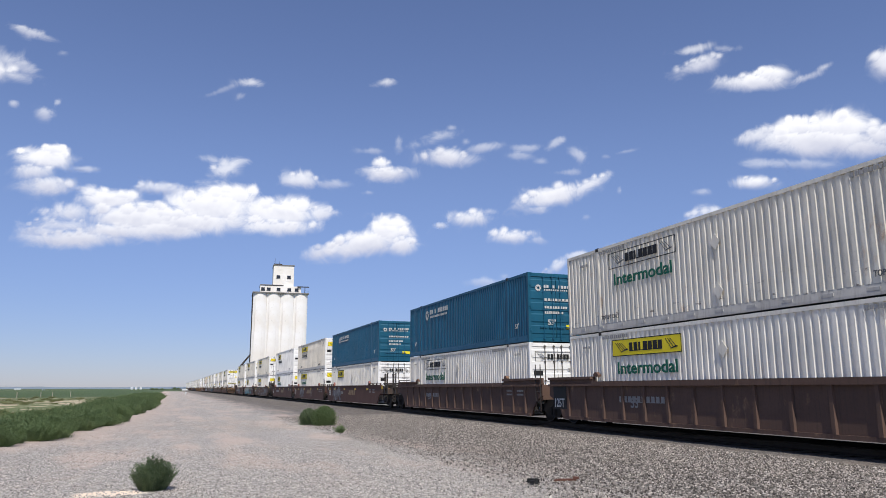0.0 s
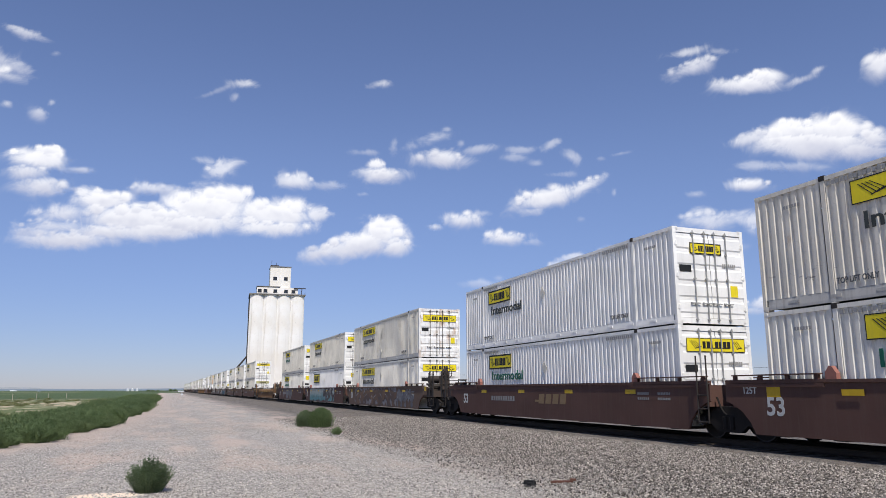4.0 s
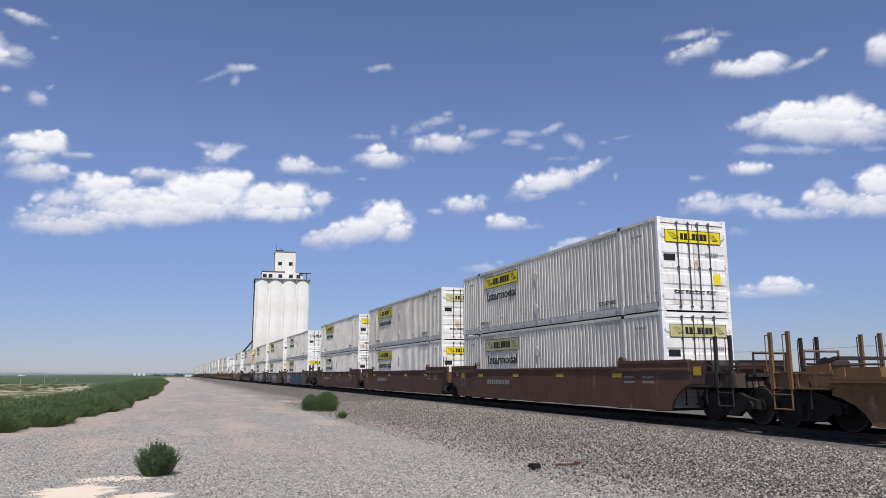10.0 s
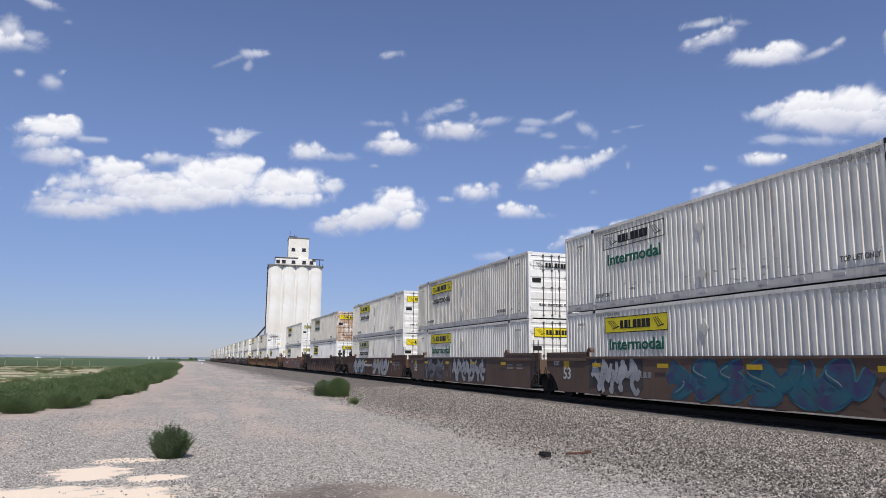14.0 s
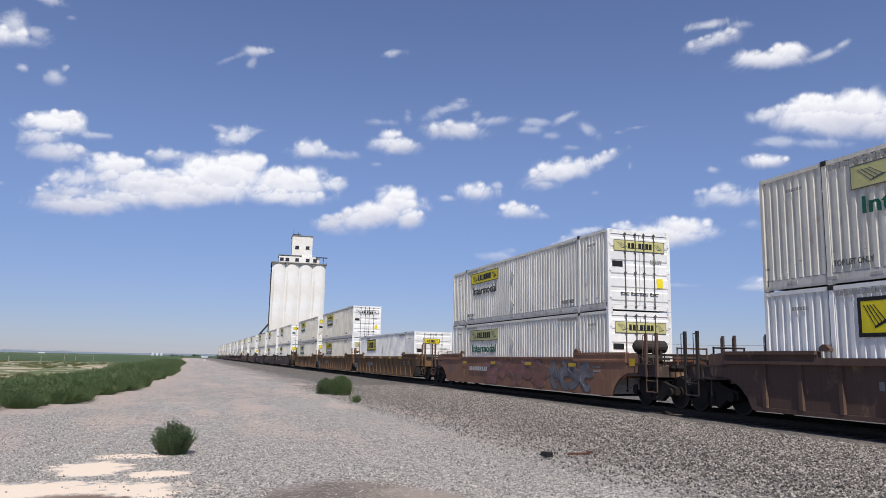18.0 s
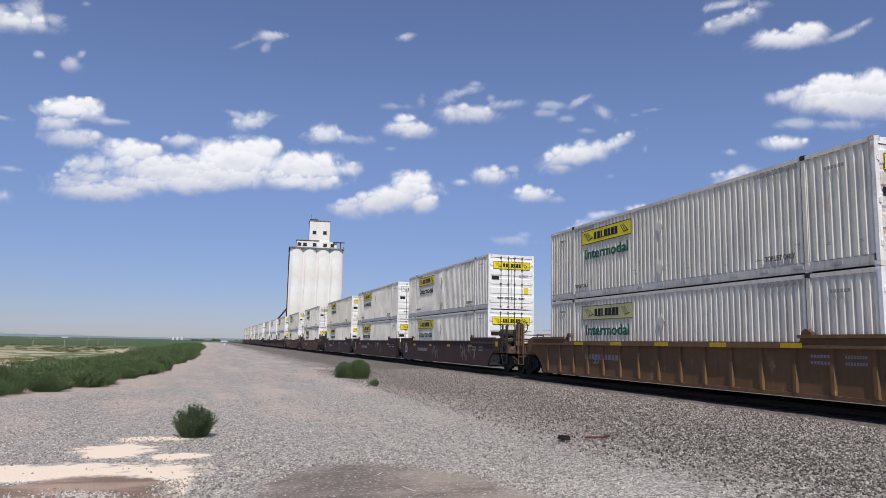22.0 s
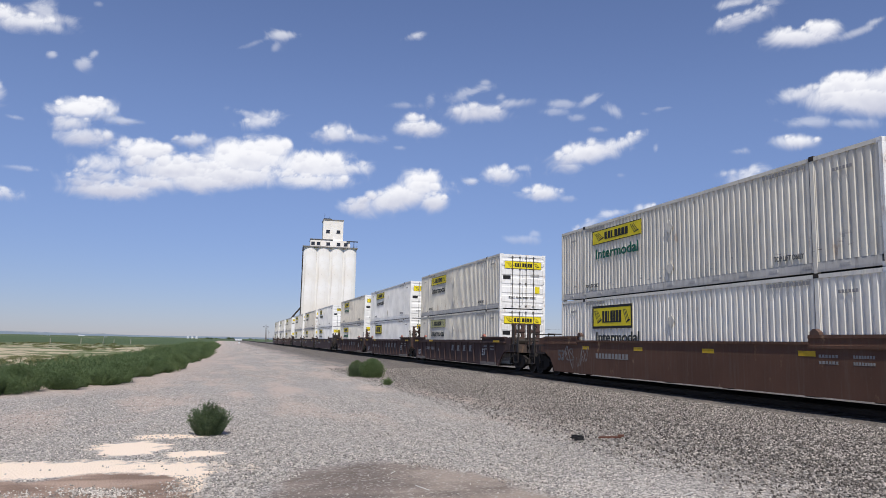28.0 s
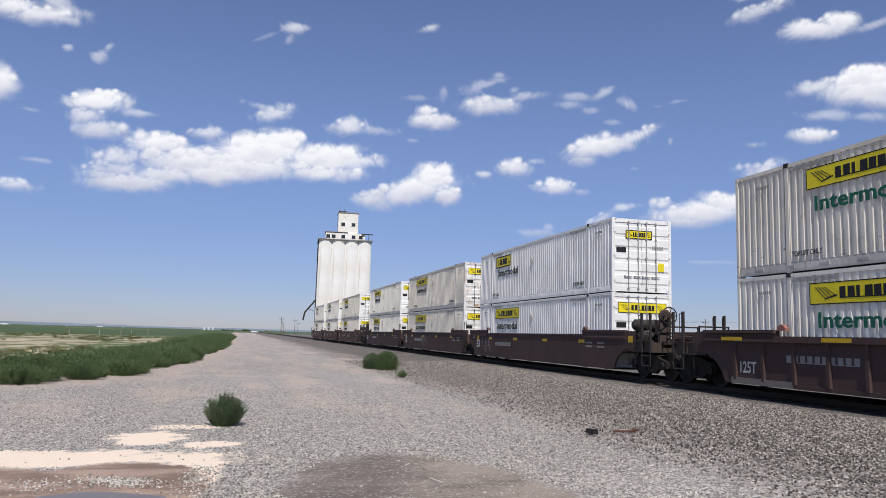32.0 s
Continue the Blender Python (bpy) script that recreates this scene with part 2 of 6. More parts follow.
def ground_material():
    n = Nodes("gravel_sand_and_field", 0.9)
    pos = n.coords(local=False)
    s = n.node("SeparateXYZ")
    n.link(pos, s.inputs[0])
    x, y = s.outputs[0], s.outputs[1]
    big = n.noise(pos, 0.35, 5, 0.6)
    mid = n.noise(pos, 1.6, 5, 0.65)
    v = n.node("TexVoronoi")
    v.inputs["Scale"].default_value = 36.0
    n.link(pos, v.inputs["Vector"])
    cell = n.node("SeparateColor")
    n.link(v.outputs["Color"], cell.inputs[0])
    fine = n.noise(pos, 60, 3, 0.7)
    # crushed stone
    stone = n.mix(cell.outputs[0], (0.085, 0.078, 0.07), (0.58, 0.53, 0.475))
    heap = n.noise(pos, 7.0, 4, 0.75)
    stone = n.mix(n.math("MULTIPLY", n.step(heap, 0.54, 0.66), 0.45), stone, (0.6, 0.54, 0.475))
    stone = n.mix(n.math("MULTIPLY", n.step(heap, 0.46, 0.34), 0.5), stone, (0.13, 0.12, 0.11))
    stone = n.mix(n.math("MULTIPLY", n.step(mid, 0.5, 0.72), 0.3), stone, (0.44, 0.385, 0.325))
    ball = n.mix(cell.outputs[0], (0.02, 0.018, 0.016), (0.25, 0.22, 0.19))
    stone = n.mix(n.step(n.math("ADD", x, n.math("MULTIPLY", n.noise(pos, 0.7, 6, 0.7), 7.0)), 8.2, 12.2), stone, ball)
    # earth showing through, pinkish along the verge and in wandering streaks
    streak = n.noise(n.coords((0.9, 0.16, 1), local=False), 0.8, 5, 0.6)
    earth = n.mix(n.math("MULTIPLY", n.math("ADD", fine, heap), 0.5), (0.33, 0.245, 0.2), (0.66, 0.53, 0.44))
    edge = n.math("SUBTRACT", -1.3, n.math("DIVIDE", 31.0, n.math("MAXIMUM", n.math("SUBTRACT", y, 15.2), 0.8)))
    near_verge = n.step(n.math("SUBTRACT", n.math("ADD", x, n.math("MULTIPLY", mid, 2.4)), edge), 4.6, 0.6)
    e = n.math("MAXIMUM", n.math("MULTIPLY", n.step(n.math("ADD", streak, n.math("MULTIPLY", n.math("SUBTRACT", big, 0.5), 0.5)), 0.46, 0.62), n.math("MULTIPLY", n.step(y, 11.0, 18.0), 0.7)), n.math("MULTIPLY", near_verge, 0.85))
    e = n.math("MULTIPLY", e, n.step(n.math("ADD", x, mid), 9.6, 6.6))
    c = n.mix(e, stone, earth)
    wob = n.math("MULTIPLY", n.math("SUBTRACT", n.noise(pos, 0.9, 7, 0.7), 0.5), 2.2)
    # pale dry sand, and the damp brown hollow in it
    less = n.math("ADD", n.math("MULTIPLY", wob, 0.5), n.math("MULTIPLY", n.math("SUBTRACT", n.noise(pos, 3.2, 6, 0.7), 0.5), 2.4))
    sand = n.mix(fine, (0.82, 0.66, 0.5), (0.92, 0.77, 0.62))
    for cx, cy, rx, ry in ((-2.6, 9.95, 2.5, 0.66), (-0.5, 9.75, 0.42, 0.62), (-0.3, 8.9, 0.2, 0.9), (-1.2, 11.6, 0.5, 0.72), (-0.3, 10.95, 0.4, 0.3), (-0.8, 12.9, 0.55, 0.3)):
        c = n.mix(ellipse(n, x, y, cx, cy, rx, ry, less, 0.22), c, sand)
    damp = n.mix(n.step(n.noise(n.coords((0.7, 1.6, 1), local=False), 1.3, 5, 0.6), 0.35, 0.65), (0.21, 0.14, 0.1), (0.42, 0.3, 0.225))
    for cx, cy, rx, ry in ((-1.2, 8.1, 0.98, 1.5), (-2.9, 7.85, 1.75, 1.55)):
        c = n.mix(ellipse(n, x, y, cx, cy, rx, ry, n.math("MULTIPLY", less, 0.22), 0.07), c, damp)
    # packed dirt pad, darker on its near rim, with tyre-swept streaks and grit
    wob2 = n.math("MULTIPLY", n.math("SUBTRACT", mid, 0.5), 0.5)
    sweep = n.noise(n.coords((0.8, 1.5, 1), local=False), 1.1, 4, 0.55)
    pad = n.mix(n.step(n.math("ADD", sweep, n.math("MULTIPLY", n.math("SUBTRACT", x, 2.0), 0.1)), 0.3, 0.74), (0.135, 0.104, 0.083), (0.35, 0.28, 0.222))
    pad = n.mix(n.math("MULTIPLY", n.step(heap, 0.4, 0.65), 0.35), pad, (0.2, 0.165, 0.14))
    pad = n.mix(n.math("MULTIPLY", n.step(cell.outputs[0], 0.82, 0.95), 0.5), pad, (0.5, 0.46, 0.4))
    c = n.mix(n.math("MULTIPLY", ellipse(n, x, y, 1.95, 7.0, 1.5, 2.9, wob2, 0.12), 0.93), c, pad)
    # dry field and green crop beyond the verge
    far = n.noise(n.coords((0.02, 0.06, 1), local=False), 1.0, 6, 0.6)
    patch = n.noise(n.coords((0.16, 0.05, 1), local=False), 1.0, 6, 0.7)
    clump = n.noise(n.coords((0.45, 0.16, 1), local=False), 1.0, 6, 0.7)
    straw = n.mix(clump, (0.34, 0.27, 0.17), (0.62, 0.52, 0.36))
    weeds = n.mix(far, (0.07, 0.1, 0.03), (0.17, 0.19, 0.07))
    field = n.mix(n.step(n.math("ADD", patch, n.math("MULTIPLY", n.math("SUBTRACT", clump, 0.5), 0.7)), 0.44, 0.53), straw, weeds)
    field = n.mix(n.step(n.math("ADD", y, n.math("MULTIPLY", far, 120.0)), 175.0, 225.0), field, n.mix(far, (0.035, 0.065, 0.018), (0.07, 0.105, 0.03)))
    strip = n.noise(n.coords((0.005, 0.011, 1), local=False), 1.0, 4, 0.6)
    field = n.mix(n.math("MULTIPLY", n.step(strip, 0.58, 0.63), 0.6), field, (0.38, 0.34, 0.19))
    off = n.math("SUBTRACT", x, edge)
    in_field = n.math("MAXIMUM", n.step(off, -1.0, -3.0), n.step(x, 40.0, 60.0))
    in_field = n.math("MAXIMUM", in_field, n.step(y, 420.0, 520.0))
    c = n.mix(in_field, c, field)
    n.colour(c)
    h = n.math("ADD", n.math("MULTIPLY", v.outputs["Distance"], -1.0), n.math("MULTIPLY", fine, 0.4))
    n.bump(h, 0.03, 0.7)
    return n.m


def ballast_material():
    n = Nodes("crushed_ballast", 0.9)
    pos = n.coords(local=False)
    v = n.node("TexVoronoi")
    v.inputs["Scale"].default_value = 32.0
    n.link(pos, v.inputs["Vector"])
    cell = n.node("SeparateColor")
    n.link(v.outputs["Color"], cell.inputs[0])
    mid = n.noise(pos, 0.9, 5, 0.6)
    c = n.mix(cell.outputs[0], (0.02, 0.018, 0.016), (0.25, 0.22, 0.19))
    c = n.mix(n.math("MULTIPLY", n.step(mid, 0.42, 0.66), 0.5), c, (0.24, 0.19, 0.15))
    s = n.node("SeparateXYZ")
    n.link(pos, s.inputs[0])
    # shade under the train is put into the stone colour: near black by the rails
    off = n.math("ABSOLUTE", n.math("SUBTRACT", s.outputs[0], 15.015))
    shaded = n.step(n.math("ADD", off, n.math("MULTIPLY", mid, 0.6)), 1.75, 1.3)
    c = n.mix(n.math("MULTIPLY", shaded, 0.9), c, (0.014, 0.012, 0.01))
    n.colour(c)
    n.bump(n.math("MULTIPLY", v.outputs["Distance"], -1.0), 0.05, 0.8)
    return n.m


def stone_material(name, lo, hi, skew=1.0):
    n = Nodes(name, 0.85)
    r = n.node("NewGeometry").outputs["Random Per Island"]
    f = n.noise(n.coords(local=False), 30, 3)
    c = n.mix(n.math("POWER", r, skew), lo, hi)
    n.colour(n.mix(n.math("MULTIPLY", f, 0.3), c, (0.26, 0.215, 0.175)))
    return n.m


def leaf_material(name, lo, hi):
    n = Nodes(name, 0.65)
    r = n.node("NewGeometry").outputs["Random Per Island"]
    o = n.node("ObjectInfo").outputs["Random"]
    c = n.mix(r, lo, hi)
    c = n.mix(n.math("MULTIPLY", o, 0.3), c, sc(hi, 1.25))
    clump = n.noise(n.coords(local=False), 0.8, 4, 0.6)
    c = n.mix(n.math("MULTIPLY", n.step(clump, 0.48, 0.66), 0.5), c, sc(lo, 0.7))
    c = n.mix(n.math("MULTIPLY", n.step(clump, 0.46, 0.32), 0.35), c, (0.22, 0.24, 0.1))
    n.colour(c)
    thin = n.node("BsdfTranslucent")
    n.link(c, thin.inputs[0])
    both = n.node("MixShader")
    both.inputs[0].default_value = 0.35
    n.link(n.b.outputs[0], both.inputs[1])
    n.link(thin.outputs[0], both.inputs[2])
    n.link(both.outputs[0], n.t.nodes["Material Output"].inputs["Surface"])
    return n.m


M["ground"] = ground_material()
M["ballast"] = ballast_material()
M["lot_stone"] = stone_material("loose_limestone", (0.095, 0.088, 0.078), (0.76, 0.7, 0.62))
M["ballast_stone"] = stone_material("loose_ballast_stone", (0.018, 0.016, 0.014), (0.55, 0.49, 0.43), 1.7)
M["leaf"] = leaf_material("weed_leaf", (0.075, 0.12, 0.04), (0.17, 0.235, 0.095))
M["leaf_dry"] = leaf_material("dry_tuft_leaf", (0.12, 0.15, 0.05), (0.28, 0.27, 0.12))
M["leaf_blue"] = leaf_material("dusty_weed_leaf", (0.07, 0.11, 0.05), (0.16, 0.21, 0.1))


def concrete_material():
    n = Nodes("whitewashed_concrete", 0.85)
    pos = n.coords()
    streak = n.noise(n.coords((0.9, 0.9, 0.05)), 0.9, 6, 0.65)
    big = n.noise(pos, 0.12, 5)
    fine = n.noise(pos, 1.5, 5, 0.7)
    c = n.mix(n.step(big, 0.35, 0.7), (0.78, 0.73, 0.65), (0.88, 0.86, 0.82))
    c = n.mix(n.math("MULTIPLY", n.step(streak, 0.55, 0.75), 0.45), c, (0.42, 0.34, 0.26))
    c = n.mix(n.math("MULTIPLY", n.step(fine, 0.58, 0.72), 0.3), c, (0.4, 0.35, 0.3))
    n.colour(c)
    n.bump(fine, 0.05, 0.3)
    return n.m


M["concrete"] = concrete_material()
M["window"] = plain("dark_dusty_glass", (0.03, 0.035, 0.045), 0.25)
M["roofing"] = plain("grey_roof_edge", (0.2, 0.19, 0.18))
M["far_white"] = plain("far_white_metal", (0.62, 0.64, 0.66))
M["far_grey"] = plain("far_grey_metal", (0.33, 0.37, 0.42))
M["post"] = plain("pale_post", (0.4, 0.36, 0.28))
M["puddle"] = plain("still_muddy_water", (0.16, 0.13, 0.11), 0.3, 0, 0.15, 2.0, 0.0)
M["rubber"] = plain("torn_tyre_rubber", (0.02, 0.02, 0.02), 0.8)
M["scrap"] = plain("brown_scrap", (0.11, 0.05, 0.035), 0.8)
# the haze of distance is put into the ridge's own blue-grey colour
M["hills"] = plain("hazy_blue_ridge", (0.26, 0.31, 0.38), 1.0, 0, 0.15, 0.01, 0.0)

# ---- mesh helpers ----
class Mesh:
    """Collects boxes, prisms and tubes into one mesh."""

    def __init__(self):
        self.v, self.f = [], []

    def add(self, verts, faces):
        k = len(self.v)
        self.v += [tuple(p) for p in verts]
        self.f += [tuple(i + k for i in q) for q in faces]
        return self

    def box(self, x0, x1, y0, y1, z0, z1):
        p = [(x, y, z) for x in (x0, x1) for y in (y0, y1) for z in (z0, z1)]
        return self.add(p, [(0, 1, 3, 2), (4, 6, 7, 5), (0, 4, 5, 1), (2, 3, 7, 6), (0, 2, 6, 4), (1, 5, 7, 3)])

    def prism(self, outline, a0, a1, axis="x"):
        """A flat outline pushed from a0 to a1 along an axis. Outline: (y, z) for x, (x, z) for y, (x, y) for z."""
        def at(p, a):
            return {"x": (a, p[0], p[1]), "y": (p[0], a, p[1]), "z": (p[0], p[1], a)}[axis]
        k = len(outline)
        verts = [at(p, a0) for p in outline] + [at(p, a1) for p in outline]
        faces = [tuple(range(k))[::-1], tuple(range(k, 2 * k))]
        faces += [(i, (i + 1) % k, k + (i + 1) % k, k + i) for i in range(k)]
        return self.add(verts, faces)

    def tube(self, a, b, r, n=8, r2=None):
        a, b = Vector(a), Vector(b)
        q = (b - a).to_track_quat("Z", "Y")
        ring = [q @ Vector((math.cos(t), math.sin(t), 0)) for t in (2 * math.pi * i / n for i in range(n))]
        r2 = r if r2 is None else r2
        verts = [a + p * r for p in ring] + [b + p * r2 for p in ring]
        faces = [tuple(range(n))[::-1], tuple(range(n, 2 * n))] + [(i, (i + 1) % n, n + (i + 1) % n, n + i) for i in range(n)]
        return self.add(verts, faces)

    def path(self, pts, r, n=6):
        for a, b in zip(pts, pts[1:]):
            self.tube(a, b, r, n)
        return self

    def done(self, name, material, smooth=False):
        me = bpy.data.meshes.new(name)
        me.from_pydata(self.v, [], self.f)
        bm = bmesh.new()
        bm.from_mesh(me)
        bmesh.ops.recalc_face_normals(bm, faces=bm.faces)
        bm.to_mesh(me)
        bm.free()
        me.materials.append(M[material])
        if smooth:
            me.shade_smooth()
        return me


STORE = {}


def shared(key, make):
    """One mesh for all alike parts."""
    if key not in STORE:
        STORE[key] = make()
    return STORE[key]


def part(name, me, parent, label="", m=None):
    ob = new(name, me)
    ob.parent = parent
    if m is not None:
        ob.matrix_basis = m
    if label:
        ob["label"] = label
    return ob


def dyed(key, make, material):
    """A shared mesh in one of several paints."""
    def build():
        me = shared(key, make).copy()
        me.materials.clear()
        me.materials.append(M[material])
        return me
    return shared((key, material), build)


def lettering(text, height, material, depth=0.004):
    """Flat letters that stand in the x-z plane, read from -y, starting at the origin."""
    def build():
        cu = bpy.data.curves.new("letters", "FONT")
        cu.body, cu.size, cu.extrude = text, height / 0.7, depth
        cu.resolution_u = 3
        cu.offset = 0.03 * height
        tmp = bpy.data.objects.new("letters", cu)
        me = bpy.data.meshes.new_from_object(tmp)
        bpy.data.objects.remove(tmp)
        me.transform(Matrix.Rotation(radians(90), 4, "X"))
        me.materials.clear()
        me.materials.append(M[material])
        return me
    return shared(("text", text, height, material), build)


# the side that the camera sees faces -x: writing runs from the far end (+y) to the near end (-y)
def side_pose(x, y, z, width=None, me=None):
    m = Matrix.Translation((x, y, z)) @ Matrix.Rotation(radians(-90), 4, "Z")
    if width and me:
        w = max(v.co.x for v in me.vertices)
        m = m @ Matrix.Diagonal((width / w, 1, 1, 1))
    return m


# ---- ground, track ----
XC = 15.015      # middle of the track
RAIL = 0.30      # top of rail


def verge_edge(y):
    return -1.3 - 31.0 / max(y - 15.2, 0.8)


def ground():
    xs = [-4000, -1500, -600, -250, -120, -60, -30, -18, -10, -6, -3, 0, 3, 6, 9, 11, 25, 40, 80, 200, 600, 1500, 4000]
    ys = [-4000, -800, -200, -60, -20, -5, 0, 4, 6, 8, 10, 12, 14, 17, 20, 25, 32, 45, 70, 120, 250, 600, 1500, 4000]
    v, f = [], []
    for y in ys:
        for x in xs:
            z = 0.0
            if abs(x) < 20 and 0 < y < 80:
                z = 0.04 * noise.noise(Vector((x * 0.3, y * 0.3, 0)))
            if -11 < x < 5 and 3 < y < 15:
                z = 0.0
            if 9 < x < 30:
                z = -0.06
            v.append((x, y, z))
    w = len(xs)
    for j in range(len(ys) - 1):
        for i in range(w - 1):
            a = j * w + i
            f.append((a, a + 1, a + w + 1, a + w))
    me = bpy.data.meshes.new("ground")
    me.from_pydata(v, [], f)
    me.materials.append(M["ground"])
    me.shade_smooth()
    tagged(new("ground", me), "gravel lot with sand patches, dry field and green crops beyond", "ground", kind="structure")


def ballast():
    prof = [(-9.4, -0.12), (-7.6, -0.06), (-4.6, 0.0), (-2.6, 0.03), (-1.9, 0.06), (-1.3, 0.11), (1.3, 0.11), (1.9, 0.06), (5.5, -0.1)]
    ys = [-400, -60, -20] + [0.6 * i for i in range(-10, 90)] + [60, 75, 100, 150, 250, 400, 700, 1200]
    v, f = [], []
    for y in ys:
        for x, z in prof:
            k = 0.05 if -20 < y < 70 and abs(x) > 1.8 else 0.0
            v.append((XC + x + k * 4 * noise.noise(Vector((x, y * 0.4, 3))), y, z + k * noise.noise(Vector((x * 1.3, y * 0.9, 0)))))
    w = len(prof)
    for j in range(len(ys) - 1):
        for i in range(w - 1):
            a = j * w + i
            f.append((a, a + 1, a + w + 1, a + w))
    me = bpy.data.meshes.new("ballast")
    me.from_pydata(v, [], f)
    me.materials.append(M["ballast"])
    tagged(new("track_ballast", me), "shoulder of brown-grey crushed stone under the track", "ballast", kind="structure")


def stones(name, label, material, count, place, lo, hi, seed):
    """Loose stones, each a small lopsided octahedron."""
    rng = np.random.default_rng(seed)
    p = place(rng, count)
    k = len(p)
    size = rng.uniform(lo, hi, (k, 1)) * rng.uniform(0.6, 1.3, (k, 3)) * np.array([1, 1, 0.8])
    base = np.array([(1, 0, 0), (0, 1, 0), (-1, 0, 0), (0, -1, 0), (0, 0, 1), (0, 0, -1)], float)
    shape = base[None] * size[:, None, :] + rng.normal(0, 0.16, (k, 6, 3)) * size[:, None, :]
    a = rng.uniform(0, 6.28, k)
    ca, sa = np.cos(a)[:, None], np.sin(a)[:, None]
    xy = np.stack([shape[..., 0] * ca - shape[..., 1] * sa, shape[..., 0] * sa + shape[..., 1] * ca, shape[..., 2]], -1)
    verts = (xy + p[:, None, :]).reshape(-1, 3)
    tri = np.array([(0, 1, 4), (1, 2, 4), (2, 3, 4), (3, 0, 4), (1, 0, 5), (2, 1, 5), (3, 2, 5), (0, 3, 5)])
    faces = (tri[None] + 6 * np.arange(k)[:, None, None]).reshape(-1, 3)
    me = bpy.data.meshes.new(name)
    me.from_pydata(verts, [], faces)
    me.materials.append(M[material])
    tagged(new(name, me), label, "gravel", kind="stuff")


def in_patch(x, y):
    wob = 0.25 * np.sin(x * 3.1) * np.cos(y * 2.7)
    pad = ((x - 1.95) / 1.5) ** 2 + ((y - 7.0) / 2.9) ** 2 + wob < 1
    sand = (((x + 2.6) / 2.5) ** 2 + ((y - 9.95) / 0.66) ** 2 + 0.5 * wob < 1) | (((x + 0.5) / 0.42) ** 2 + ((y - 9.75) / 0.62) ** 2 + 0.5 * wob < 1)
    sand2 = (((x + 1.2) / 0.5) ** 2 + ((y - 11.6) / 0.72) ** 2 + wob < 1) | (((x + 0.3) / 0.4) ** 2 + ((y - 10.95) / 0.3) ** 2 + wob < 1)
    damp = (((x + 1.2) / 0.98) ** 2 + ((y - 8.1) / 1.5) ** 2 < 1) | (((x + 2.9) / 1.75) ** 2 + ((y - 7.85) / 1.55) ** 2 < 1)
    return pad | sand | sand2 | damp


def lot_places(rng, count):
    r = 6.5 + 36 * rng.random(count) ** 1.35
    a = np.radians(rng.uniform(-20, 62, count))
    x, y = r * np.sin(a), r * np.cos(a)
    edge = -1.3 - 31.0 / np.maximum(y - 15.2, 0.8) + 1.2 + 4.5 * rng.random(count) ** 2
    ok = (x < 10.5 - 5.5 * rng.random(count)) & (x > edge - 2.5 * (rng.random(count) < 0.2)) & ((~in_patch(x, y)) | (rng.random(count) < 0.02))
    x, y = x[ok], y[ok]
    return np.stack([x, y, 0.008 + 0 * x], -1)


def ballast_places(rng, count):
    x = XC - 9.6 + 7.6 * rng.random(count) ** 0.6
    y = 5.5 + 38 * rng.random(count) ** 1.45
    z = np.interp(x - XC, [-9.4, -7.6, -4.6, -2.6, -1.75], [0.0, 0.0, 0.01, 0.04, 0.07]) + 0.01
    return np.stack([x, y, z + 0.02 * rng.random(count)], -1)


def track():
    prof = [(-0.07, -0.17), (0.07, -0.17), (0.07, -0.155), (0.012, -0.13), (0.012, -0.045), (0.037, -0.03), (0.037, -0.004), (0.03, 0.0),
            (-0.03, 0.0), (-0.037, -0.004), (-0.037, -0.03), (-0.012, -0.045), (-0.012, -0.13), (-0.07, -0.155)]
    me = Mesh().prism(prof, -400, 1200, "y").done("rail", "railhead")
    for s in (-1, 1):
        ob = tagged(new("rail", me), "worn steel rail on timber ties", "rail", "rails of the track", "structure")
        ob.location = (XC + s * 0.755, 0, RAIL - 0.001)
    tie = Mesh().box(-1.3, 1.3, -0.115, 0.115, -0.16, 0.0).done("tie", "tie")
    holder = tagged(new("tie_row"), "row of weathered timber ties half buried in ballast", "railway ties", kind="structure")
    for i in range(130):
        part("tie", tie, holder, m=pose(XC + random.uniform(-0.04, 0.04), 4 + 0.54 * i, RAIL - 0.168, rz=random.uniform(-0.6, 0.6)))
    far = Mesh()
    for i in range(-60, 700):
        if not 0 <= i < 130:
            far.box(XC - 1.3, XC + 1.3, 4 + 0.54 * i - 0.115, 4 + 0.54 * i + 0.115, RAIL - 0.3, RAIL - 0.168)
    part("far_ties", far.done("far_ties", "tie"), holder)["kind"] = "stuff"


def puddle():
    rng = random.Random(6)
    rim = [(-1.25 + 0.62 * math.cos(6.2832 * i / 40) * (1 + 0.12 * math.sin(i * 0.9)), 7.5 + 0.42 * math.sin(6.2832 * i / 40) * (1 + 0.1 * math.sin(i * 0.7) + rng.uniform(-0.02, 0.02))) for i in range(40)]
    me = Mesh().prism(rim, -0.01, 0.005, "z").done("puddle", "puddle")
    tagged(new("puddle", me), "shallow muddy puddle in a damp hollow", "water", kind="structure")


ground()
puddle()
ballast()
track()
stones("loose_gravel", "loose grey limestone gravel on the lot", "lot_stone", 150000, lot_places, 0.006, 0.0185, 3)


